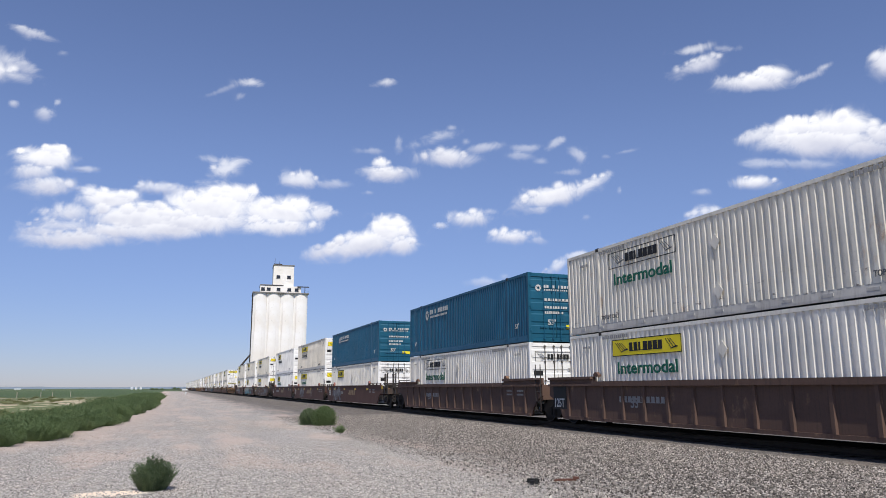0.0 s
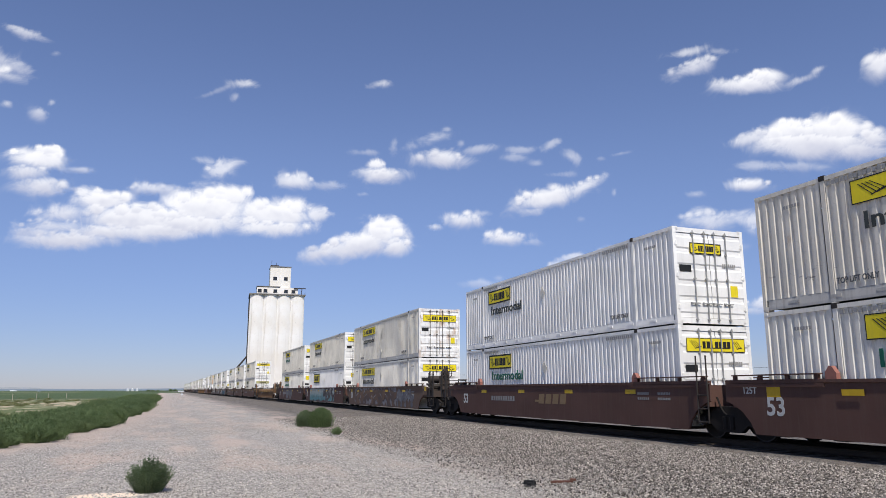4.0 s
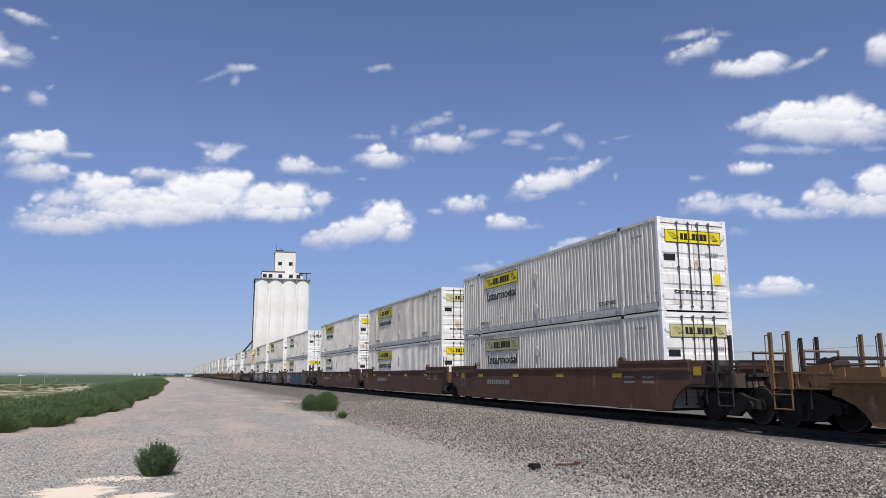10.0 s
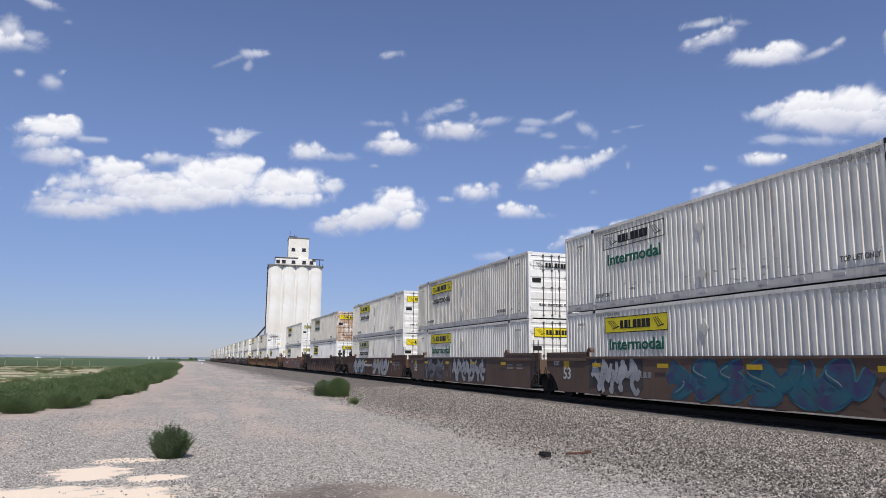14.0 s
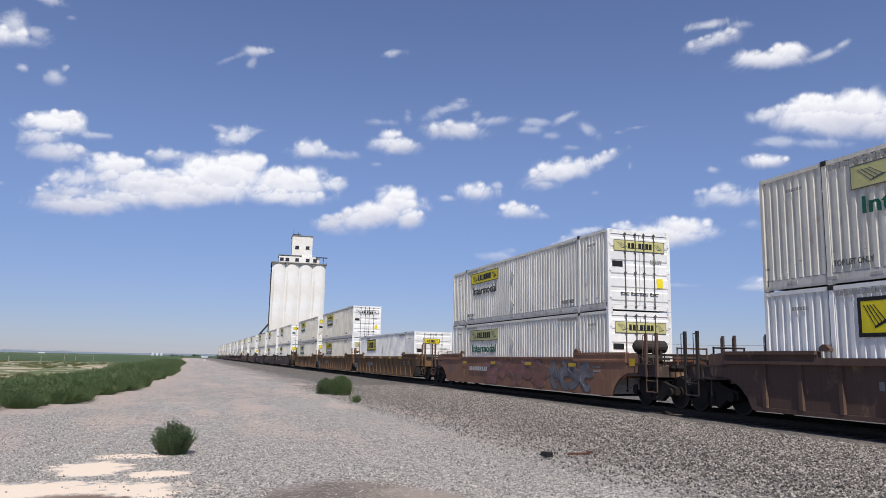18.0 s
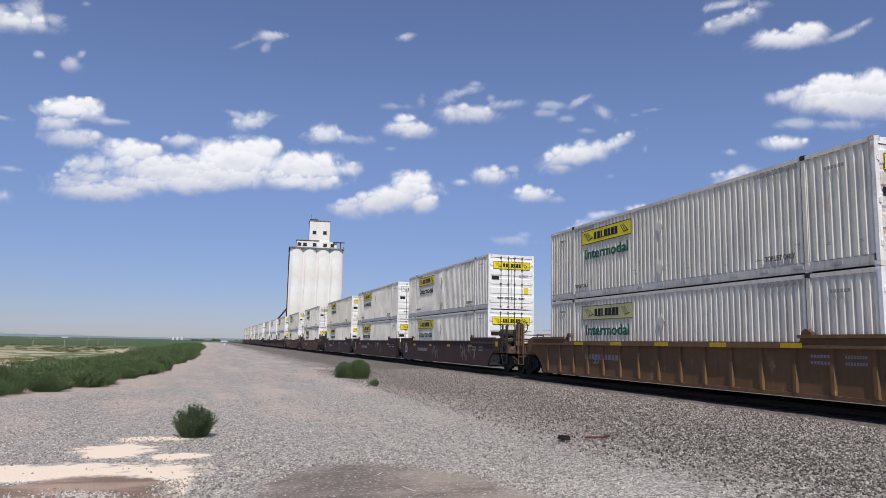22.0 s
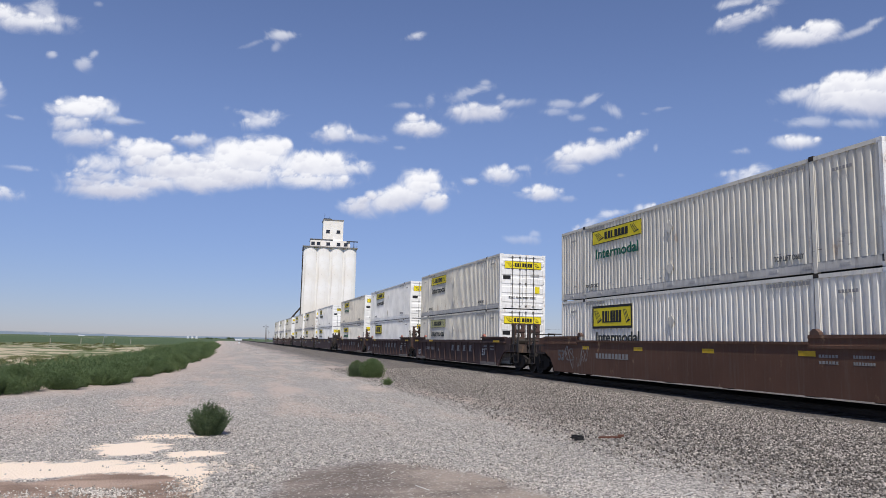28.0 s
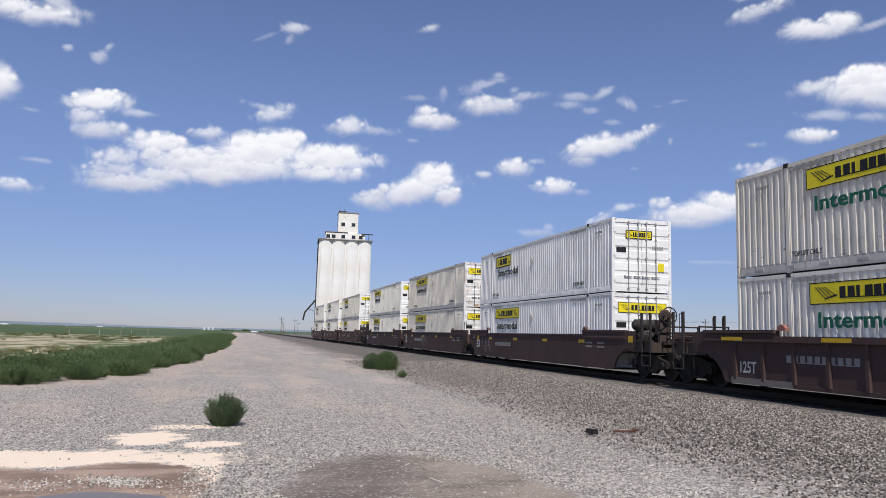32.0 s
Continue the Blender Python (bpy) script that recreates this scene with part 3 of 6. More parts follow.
def pebble_places(rng, count):
    """White grit washed together in the damp hollow, and thin scatter round it."""
    x = np.concatenate([rng.normal(-1.15, 0.22, count // 2), rng.normal(-0.38, 0.1, count // 4), rng.normal(-1.9, 0.25, count // 6)])
    y = np.concatenate([8.45 - 0.35 * (x[:count // 2] + 1.2) + rng.normal(0, 0.13, count // 2), rng.normal(8.3, 0.45, count // 4), rng.normal(8.35, 0.16, count // 6)])
    return np.stack([x, y, 0.004 + 0 * x], -1)


stones("pale_grit", "pale grit washed together in damp mud", "lot_stone", 1500, pebble_places, 0.006, 0.016, 9)
stones("loose_ballast", "loose brown-grey ballast stones beside the track", "ballast_stone", 110000, ballast_places, 0.009, 0.0265, 5)


# ---- grain elevator ----
def grain_elevator():
    """Concrete silo block with gallery and headhouse, some 255 m off, right of the track."""
    top = new("grain_elevator")
    dist, az = 255.0, 7.55
    top.location = (dist * math.sin(radians(az)), dist * math.cos(radians(az)), -0.05)
    top.rotation_euler = (0, 0, radians(-az + 3))
    tagged(top, "white concrete grain elevator with silos and tall headhouse", "grain elevator")
    h = 33.3

    def bin_outline(sign):
        # a shallow bowed face 4.5 m wide in front of a straight back
        half, r = 2.25, 3.6
        arc = [(half * k / 8, math.sqrt(r * r - (half * k / 8) ** 2) - r) for k in range(-8, 9)]
        return [(x, sign * (-2.45 - y) if sign > 0 else 2.45 + y) for x, y in arc] + [(half, 2.2 * sign), (-half, 2.2 * sign)]
    front = Mesh().prism(bin_outline(1), 0, h, "z").done("silo", "concrete")
    rear = Mesh().prism(bin_outline(-1), 0, h, "z").done("silo", "concrete")
    for i in range(4):
        part("silo", front, top, m=pose(-6.75 + 4.5 * i, 0, 0))
        part("silo", rear, top, m=pose(-6.75 + 4.5 * i, 9, 0))
    part("silo_wall", Mesh().box(-8.8, 8.8, 2.0, 7.0, 0, h - 0.2).done("silo_wall", "concrete"), top)
    part("side_duct", Mesh().box(-9.35, -9.05, -0.2, 0.3, 0, h).box(-9.4, -9.0, -0.3, 0.4, 26, 31).done("side_duct", "steel"), top, "dark vertical duct")
    part("roof_slab", Mesh().box(-9.35, 9.35, -2.7, 11.7, h, h + 0.35).done("roof_slab", "roofing"), top)
    gal = part("gallery", Mesh().box(-6.8, 6.9, 0.6, 8, h + 0.35, h + 2.9).done("gallery", "concrete"), top)
    part("gallery_roof", Mesh().box(-6.95, 0.9, 0.4, 8.2, h + 3.1, h + 3.3).box(-6.8, 0.8, 0.6, 8, h + 2.9, h + 3.1).done("gallery_roof", "roofing"), gal)
    win = Mesh().box(-0.62, 0.62, -0.1, 0.1, -0.5, 0.5).box(-0.7, 0.7, -0.14, 0.0, -0.6, -0.5).done("window", "window")
    for x in (-5.9, -4.0, -0.7, 2.9, 5.4):
        part("window", win, gal, m=pose(x, 0.6, h + 1.75))
    hd = part("headhouse", Mesh().box(-2.6, 4.35, 1.2, 8.2, h + 0.35, h + 10.1).done("headhouse", "concrete"), top)
    part("parapet", Mesh().box(-2.75, 4.5, 1.05, 8.35, h + 10.1, h + 10.4).done("parapet", "roofing"), hd)
    for x in (-0.9, 2.7):
        part("window", win, hd, m=pose(x, 1.2, h + 6.2))
    part("mast", Mesh().tube((-2.2, 2, h + 10.4), (-2.2, 2, h + 12.6), 0.06).tube((-0.6, 3, h + 10.4), (-0.6, 3, h + 11.9), 0.05)
         .box(-2.5, 0.3, 2.1, 2.4, h + 10.4, h + 10.9).done("mast", "steel"), hd)
    part("hoist_arm", Mesh().box(5.6, 9.6, 0.1, 0.5, h + 2.65, h + 2.95).tube((8.2, 0.3, h + 0.3), (8.2, 0.3, h + 2.7), 0.12)
         .tube((9.3, 0.3, h + 0.3), (9.3, 0.3, h + 1.4), 0.05).done("hoist_arm", "steel"), top, "dark steel hoist beam")
    part("load_spout", Mesh().path([(-9.0, -1, 12.8), (-12.6, -1.5, 8.2), (-13.1, -1.5, 5.6)], 0.28, 8)
         .path([(-9.0, -1, 8.5), (-11.7, -1.3, 9.6)], 0.08, 6).done("load_spout", "steel"), top, "dark loading spout over the track")


grain_elevator()


# ---- plants ----
def bush_mesh(seed, width, height, stems, leaves, size, material, ball=0.0):
    """Stems that fan out from the root, each set with narrow leaves."""
    rng = random.Random(seed)
    v, f = [], []
    for s in range(stems):
        a = rng.uniform(0, 6.283)
        lean = rng.random() ** 0.7
        reach = width * 0.5 * lean * rng.uniform(0.8, 1.1)
        tall = height * (math.sqrt(max(0.05, 1 - 0.8 * lean * lean)) if ball else rng.uniform(0.55, 1.0) * (1 - 0.35 * lean))
        tip = Vector((math.cos(a) * reach, math.sin(a) * reach, tall))
        k = len(v)
        root = Vector((math.cos(a) * reach * (0.8 if ball else 0.5), math.sin(a) * reach * (0.8 if ball else 0.5), 0.0))
        v += [(root.x - 0.006, root.y, 0), (root.x + 0.006, root.y, 0), tuple(tip)]
        f.append((k, k + 1, k + 2))
        for i in range(leaves):
            t = rng.uniform(0.04, 1.0)
            p = root.lerp(tip, t)
            d = Vector((rng.gauss(0, 1) + math.cos(a) * 0.5, rng.gauss(0, 1) + math.sin(a) * 0.5, rng.uniform(0.1, 1.5))).normalized()
            w = d.cross(Vector((rng.gauss(0, 1), rng.gauss(0, 1), rng.gauss(0, 1)))).normalized() * size * 0.12
            q = p + d * size * rng.uniform(0.6, 1.3)
            k = len(v)
            v += [tuple(p), tuple((p + q) / 2 + w), tuple(q), tuple((p + q) / 2 - w)]
            f.append((k, k + 1, k + 2, k + 3))
    me = bpy.data.meshes.new("weed")
    me.from_pydata(v, [], f)
    me.materials.append(M[material])
    return me


def plants():
    near = tagged(new("weed_bush", bush_mesh(1, 0.74, 0.6, 340, 70, 0.036, "leaf_blue")), "bushy green weed growing out of gravel", "weed")
    near.location = (-0.17, 13.05, 0)
    ball = tagged(new("weed_bush", bush_mesh(2, 1.2, 0.84, 460, 70, 0.05, "leaf", 1.0)), "round dense green tumbleweed beside the track", "weed")
    ball.location = (6.42, 32.6, 0)
    dull = tagged(new("weed_bush", bush_mesh(5, 0.9, 0.72, 300, 60, 0.05, "leaf_blue", 1.0)), "round dusty green tumbleweed behind a brighter one", "weed")
    dull.location = (5.88, 33.4, 0)
    small = tagged(new("weed_bush", bush_mesh(3, 0.5, 0.32, 60, 20, 0.06, "leaf")), "small green weed on the gravel", "weed")
    small.location = (5.93, 27.1, 0)
    kinds = [bush_mesh(10 + i, w, h, 240, 80, 0.048, "leaf", i % 2) for i, (w, h) in enumerate(((1.7, 0.85), (1.5, 0.72), (2.0, 0.8), (1.2, 0.6)))]
    rng = random.Random(4)
    y = 18.0
    count = 0
    while y < 150:
        x = verge_edge(y) + rng.uniform(-0.5, 0.35)
        ob = new("verge_weed", kinds[count % 4])
        s = rng.uniform(0.75, 1.15)
        ob.matrix_world = pose(x, y, 0, rz=rng.uniform(0, 360)) @ Matrix.Diagonal((s, s, s * rng.uniform(0.6, 1.15), 1))
        tagged(ob, "green leafy weed at the edge of the gravel", "weed", "weeds along the verge")
        count += 1
        y += 0.8 + y * 0.012
    # the thicket behind that first row, one growth that nobody could count
    base = [bush_mesh(30 + i, 1.9, 0.78, 70, 48, 0.07, "leaf") for i in range(3)]
    data = [(np.array([v.co for v in b.vertices]), [tuple(q.vertices) for q in b.polygons]) for b in base]
    V, F, k = [], [], 0
    for i in range(430):
        y = 18.5 + 150 * rng.random() ** 1.7
        depth = 2.2 + 0.01 * y
        x = verge_edge(y) - 0.6 - depth * rng.random()
        vs, fs = data[i % 3]
        a, s = rng.uniform(0, 6.283), rng.uniform(0.5, 1.2) * (1 if y < 60 else 1.25)
        r = np.array([[math.cos(a), -math.sin(a), 0], [math.sin(a), math.cos(a), 0], [0, 0, 1]]) * s
        V.append(vs @ r.T + np.array([x, y, 0]))
        F += [tuple(j + k for j in q) for q in fs]
        k += len(vs)
    me = bpy.data.meshes.new("verge_thicket")
    me.from_pydata(np.concatenate(V).tolist(), [], F)
    me.materials.append(M["leaf"])
    me.validate()
    tagged(new("verge_thicket", me), "thick belt of green weeds beside the gravel", "weeds", kind="stuff")

    # low tufts strewn over the dry field
    V, F, k, i = [], [], 0, 0
    while i < 420:
        y = 24 + 150 * rng.random() ** 1.4
        x = verge_edge(y) - 3.5 - (6 + y * 0.32) * rng.random()
        if noise.noise(Vector((x * 0.09, y * 0.05, 7))) < 0.0:
            continue
        vs, fs = data[i % 3]
        a, s = rng.uniform(0, 6.283), rng.uniform(0.25, 0.6)
        r = np.array([[math.cos(a), -math.sin(a), 0], [math.sin(a), math.cos(a), 0], [0, 0, 0.8]]) * s
        V.append(vs @ r.T * np.array([1.4, 1.4, 1]) + np.array([x, y, 0]))
        F += [tuple(j + k for j in q) for q in fs]
        k += len(vs)
        i += 1
    me = bpy.data.meshes.new("field_tufts")
    me.from_pydata(np.concatenate(V).tolist(), [], F)
    me.materials.append(M["leaf_dry"])
    tagged(new("field_tufts", me), "low yellow-green tufts strewn over a dry field", "weeds", kind="stuff")


plants()

# ---- the train ----
LEN, HALF, TALL = 16.15, 1.295, 2.9     # a 53-foot container
POST = 2.06                              # lifting posts stand this far from each end


def corrugated(y0, y1, z0, z1, x, sign):
    """Pressed sheet with upright ribs, as a strip of facets."""
    pts, y = [], y0
    pitch = (y1 - y0) / round((y1 - y0) / 0.236)
    while y < y1 - 0.01:
        pts += [(y, 0.0), (y + pitch * 0.44, 0.0), (y + pitch * 0.56, 0.04), (y + pitch * 0.86, 0.04)]
        y += pitch
    pts.append((y1, 0.0))
    v = [(x + sign * (0.044 - d), a, z) for a, d in pts for z in (z0, z1)]
    f = [(2 * i, 2 * i + 1, 2 * i + 3, 2 * i + 2) for i in range(len(pts) - 1)]
    return v, f


def side_sheet(sign):
    m = Mesh()
    for a, b in ((0.1, POST - 0.09), (POST + 0.09, LEN - POST - 0.09), (LEN - POST + 0.09, LEN - 0.1)):
        m.add(*corrugated(a, b, 0.28, TALL - 0.1, sign * (HALF - 0.056), sign))
    return m.done("side_panel", "white")


def roof_sheet():
    m = Mesh()
    n = 40
    for i in range(n):
        a = 0.1 + (LEN - 0.2) * i / n
        b = a + (LEN - 0.2) / n
        m.box(-HALF + 0.06, HALF - 0.06, a + 0.02, b - 0.1, TALL - 0.05, TALL - 0.012)
    m.box(-HALF + 0.05, HALF - 0.05, 0.1, LEN - 0.1, TALL - 0.07, TALL - 0.045)
    return m.done("roof", "roof")


def top_rail(s):
    return Mesh().box(*sorted((s * (HALF - 0.07), s * HALF)), 0.17, LEN - 0.17, TALL - 0.105, TALL - 0.005).done("top_rail", "white")


def bottom_rail(s):
    a, b = sorted((s * (HALF - 0.05), s * HALF))
    m = Mesh().box(a, b, 0.17, LEN - 0.17, 0.03, 0.09)
    m.prism([(s * (HALF - 0.06), 0.09), (s * HALF, 0.09), (s * (HALF - 0.02), 0.28), (s * (HALF - 0.06), 0.28)], 0.17, LEN - 0.17, "y")
    for i in range(13):
        y = 1.0 + 1.17 * i
        m.box(*sorted((s * (HALF - 0.02), s * (HALF + 0.004))), y, y + 0.3, 0.13, 0.2)
    return m.done("bottom_rail", "rail_grey")


def corner_post(s, y):
    return Mesh().box(*sorted((s * (HALF - 0.12), s * HALF)), y, y + 0.1, 0.12, TALL - 0.12).done("corner_post", "white")


def lift_post(s):
    return Mesh().prism([(s * (HALF - 0.06), -0.09), (s * HALF, -0.06), (s * HALF, 0.06), (s * (HALF - 0.06), 0.09)], 0.0, TALL - 0.01, "z").done("lift_post", "white")


def casting():
    m = Mesh().box(-0.09, 0.09, -0.08, 0.08, -0.06, 0.06)
    m.box(-0.095, -0.088, -0.035, 0.035, -0.025, 0.025).box(0.088, 0.095, -0.035, 0.035, -0.025, 0.025)
    return m.done("corner_casting", "cast")


def door_leaf(s):
    """One door of the pair, pressed in shallow bands, 1.17 m wide."""
    a, b = sorted((s * 0.012, s * 1.18))
    out = [(0.07, 0.2), (0.07, 2.72), (0.022, 2.72)]
    for i in range(4, -1, -1):
        z = 0.3 + 0.48 * i
        out += [(0.022, z + 0.4), (0.0, z + 0.35), (0.0, z + 0.07), (0.022, z + 0.02)]
    m = Mesh().prism(out + [(0.022, 0.2)], a, b, "x")
    return m.done("door", "door0")


def lock_rod():
    m = Mesh().tube((0, -0.035, 0.1), (0, -0.035, 2.8), 0.018, 8)
    for z in (0.14, 0.6, 1.35, 2.1, 2.74):
        m.box(-0.045, 0.045, -0.04, 0.01, z - 0.022, z + 0.022)
    return m.done("lock_rod", "rod")


def lock_handle():
    return Mesh().box(-0.3, 0.02, -0.055, -0.04, -0.016, 0.016).box(-0.31, -0.25, -0.05, 0.0, -0.03, 0.03).done("lock_handle", "rod")


def hinge():
    return Mesh().box(-0.05, 0.05, -0.015, 0.03, -0.05, 0.05).tube((0, -0.015, -0.07), (0, -0.015, 0.07), 0.018, 6).done("hinge", "cast")


def comb(x0, x1, z0, z1, teeth):
    """Outline of a row of blocks on one thin line: a word as plain bars."""
    step = (x1 - x0) / len(teeth)
    foot = z0 + (z1 - z0) * 0.1
    top = []
    for i, w in enumerate(teeth):
        a = x0 + i * step
        top += [(a, foot), (a, z1), (a + step * w, z1), (a + step * w, foot)]
    return [(x0, z0)] + top[::1] + [(top[-1][0], z0)]


def sign_board(width, height, style):
    """A name panel: its border and letters are plain blocks. It stands in the x-z plane, seen from -y."""
    plate = {"y": "yellow", "n": "yellow", "s": "yellow", "f": "pale_yellow", "o": None}[style]
    out = []
    if plate:
        out.append(("panel", Mesh().box(0, width, -0.004, 0, 0, height).done("panel", plate)))
    t = height * (0.1 if style == "n" else 0.045)
    m = Mesh()
    for a, b, c, d in ((0, width, 0, t), (0, width, height - t, height), (0, t, t, height - t), (width - t, width, t, height - t)):
        m.box(a, b, -0.007, -0.003, c, d)
    out.append(("border", m.done("border", "black" if style != "f" else "mark")))
    m = Mesh()
    m.prism(comb(width * 0.27, width * 0.76, height * 0.25, height * 0.76, (0.72, 0.8, 0.4, 0.84, 0.8, 0.84, 0.8)), -0.009, -0.003, "y")
    out.append(("name_bar", m.done("name_bar", "black")))
    tint = "mark" if style in "of" else "black"
    # slanting scroll lines, one joined shape at either side of the name
    def scroll(u0, u1, k, lean):
        step, top = (u1 - u0) / k, []
        for i in range(k):
            a = u0 + i * step
            top += [(a, 0.27 + 0.05 * i), (a - lean, 0.8), (a - lean + step * 0.3, 0.8), (a + step * 0.3, 0.27 + 0.05 * i)]
        line = [(u0, 0.21)] + top + [(u1, 0.27 + 0.05 * (k - 1)), (u1, 0.21 + 0.05 * (k - 1))]
        return Mesh().prism([(width * u, height * v) for u, v in line], -0.008, -0.003, "y").done("emblem", tint)
    out.append(("emblem", scroll(0.14, 0.25, 4, 0.09)))
    out.append(("emblem", scroll(0.86, 0.95, 3, 0.07)))
    return out


def board(parent, width, height, style, m, name="name_panel"):
    pieces = shared(("board", width, height, style), lambda: sign_board(width, height, style))
    holder = part(name, pieces[0][1], parent, {"y": "yellow name panel", "n": "framed yellow name panel", "s": "small yellow name panel",
                                                "f": "faded name panel", "o": "outlined name panel"}[style], m)
    for nm, me in pieces[1:]:
        part(nm, me, holder)


def tick_row(width, height, n):
    """Small print that cannot be read, as bars."""
    def build():
        m = Mesh().prism(comb(0, width, 0, height, (0.68,) * n), -0.004, 0.0, "y")
        return m.done("small_print", "faint")
    return shared(("ticks", width, height, n), build)


def diamond_plate():
    m = Mesh().prism([(0, -0.24), (0.2, 0), (0, 0.24), (-0.2, 0)], -0.012, 0.0, "y")
    return m.done("diamond_plate", "grey")


def sticker():
    return Mesh().box(0, 0.26, -0.006, 0, 0, 0.34).done("sticker", "yellow")


def dark_sticker():
    return Mesh().box(0, 0.42, -0.006, 0, 0, 0.2).done("dark_sticker", "black")


def container(spec, where):
    """spec: paint, side panel style, word colour, door panel style, rust of the doors."""
    col, style, word, dstyle, rust = spec
    teal = col == "teal"
    names = {"white": "white", "grey": "light grey", "cream": "cream", "bright": "clean bright white", "teal": "teal blue"}
    wear = ("", " with stained doors", " with rusty doors", " with heavily rusted doors")[rust]
    top = tagged(new("shipping_container"), names[col] + " corrugated shipping container" + wear + " " + where, "shipping container", "containers on the train")
    door = "teal_door" if teal else "door%d" % rust
    gear = "teal" if teal else "cast" if col == "bright" else "rod"
    rails = "teal" if teal else ("bright" if col == "bright" else "rail_grey")
    for s, nm in ((-1, "l"), (1, "r")):
        part("side_panel", dyed(("sheet", s), lambda: side_sheet(s), col), top)
        part("top_rail", dyed(("tr", s), lambda: top_rail(s), col), top)
        part("bottom_rail", dyed(("br", s), lambda: bottom_rail(s), rails), top)
        part("corner_post", dyed(("cp", s, 0), lambda: corner_post(s, 0.0), door), top)
        part("corner_post", dyed(("cp", s, 1), lambda: corner_post(s, LEN - 0.1), col), top)
        for y in (POST, LEN - POST):
            part("lift_post", dyed(("lp", s), lambda: lift_post(s), col), top, m=pose(0, y, 0))
            part("corner_casting", dyed("cast", casting, "steel"), top, "dark lifting casting", pose(s * (HALF - 0.08), y, TALL - 0.04))
        part("door", dyed(("door", s), lambda: door_leaf(s), door), top)
        for x in (0.18, 0.6):
            rod = part("lock_rod", dyed("rod", lock_rod, gear), top, m=pose(s * x, 0, 0))
            part("lock_handle", dyed("handle", lock_handle, gear), rod, m=pose(0.12, 0, 0.62))
        for z in (0.5, 1.45, 2.4):
            part("hinge", dyed("hinge", hinge, door), top, m=pose(s * 1.2, 0, z))
        for y in (0.08, LEN - 0.08):
            for z in (0.06, TALL - 0.06):
                part("corner_casting", dyed("cast", casting, door if y < 1 else col), top, "", pose(s * (HALF - 0.09), y, z))
    part("roof", dyed("roof", roof_sheet, "teal" if teal else "roof"), top)
    part("end_wall", dyed("endw", lambda: Mesh().box(-HALF + 0.1, HALF - 0.1, LEN - 0.07, LEN - 0.03, 0.15, TALL - 0.1).done("end_wall", "white"), col), top)
    part("floor_frame", dyed("floor", lambda: Mesh().box(-HALF + 0.05, HALF - 0.05, 0.1, LEN - 0.1, 0.06, 0.16).done("floor_frame", "steel"), "steel"), top)
    part("door_header", dyed("head", lambda: Mesh().box(-HALF + 0.12, HALF - 0.12, 0.0, 0.1, 2.73, TALL - 0.02).done("door_header", "white"), door), top)
    part("door_sill", dyed("sill", lambda: Mesh().box(-HALF + 0.12, HALF - 0.12, 0.0, 0.1, 0.03, 0.19).done("door_sill", "white"), door), top)
    x = -HALF - 0.001
    if teal:
        m = Mesh()
        for k in range(6):
            a = math.pi / 3 * k
            m.prism([(0.33 + 0.28 * math.cos(a + q), 0.28 * math.sin(a + q)) for q in (-0.4, 0.4)] + [(0.33 + 0.13 * math.cos(a + q), 0.13 * math.sin(a + q)) for q in (0.5, -0.5)], -0.006, 0.0, "y")
        for i in range(11):
            if i not in (2, 4):
                m.box(0.8 + 0.27 * i, 0.99 + 0.27 * i, -0.006, 0, 0.02, 0.26)
        for i in range(14):
            m.box(0.85 + 0.2 * i, 0.97 + 0.2 * i, -0.006, 0, -0.2, -0.08)
        emblem = shared("emblem", lambda: m.done("name_bar", "chalk"))
        part("name_bar", emblem, top, "white emblem and name in plain bars", side_pose(x, LEN - 2.9, 2.25))
        part("name_bar", emblem, top, "white emblem and name in plain bars", pose(-1.0, -0.012, 2.25) @ Matrix.Diagonal((0.52, 1, 0.52, 1)))
        part("marking", lettering("53'", 0.22, "chalk"), top, "", pose(-0.42, -0.012, 0.72))
        part("marking", lettering("53'", 0.2, "chalk"), top, "", side_pose(x, LEN - 0.95, 0.62))
        part("marking", lettering("53'", 0.2, "chalk"), top, "", side_pose(x, 1.3, 0.62))
        part("sticker", shared("sticker", sticker), top, "yellow and white sticker", pose(0.45, -0.006, 0.55) @ Matrix.Diagonal((2.2, 1, 0.55, 1)))
        for z, w in ((1.72, 1.5), (1.4, 1.1), (1.18, 0.9)):
            part("small_print", dyed(("ticks", w, 0.1), lambda: tick_row(w, 0.1, 9), "chalk"), top, "", pose(-0.55, -0.012, z))
        return top
    # name panel, word and small print on both long sides
    for s in (-1, 1):
        turn = (lambda y, z: side_pose(x, y, z)) if s < 0 else (lambda y, z: Matrix.Translation((-x, LEN - y, z)) @ Matrix.Rotation(radians(90), 4, "Z"))
        if style == "n":
            board(top, 2.9, 0.86, style, turn(LEN - 2.75, 1.72))
        elif style == "m":
            board(top, 2.3, 0.62, "n", turn(LEN - 2.75, 1.95))
        else:
            board(top, 3.55, 0.54, style, turn(LEN - 2.78, 2.06))
        if word:
            me = lettering("Intermodal", 0.37, {"G": "green", "K": "dark"}[word])
            w = max(v.co.x for v in me.vertices)
            z = {"n": 1.22, "m": 1.48}.get(style, 1.5)
            part("word", me, top, "", turn(LEN - 3.0, z) @ Matrix.Diagonal((3.1 / w, 1, 1, 1)))
        if s > 0:
            continue
        me = lettering("TOP LIFT ONLY", 0.13, "mark")
        part("small_print", me, top, "", turn(LEN - 2.2, 0.42) @ Matrix.Diagonal((0.8, 1, 1, 1)))
        part("small_print", me, top, "", turn(POST + 1.4, 0.42) @ Matrix.Diagonal((0.8, 1, 1, 1)))
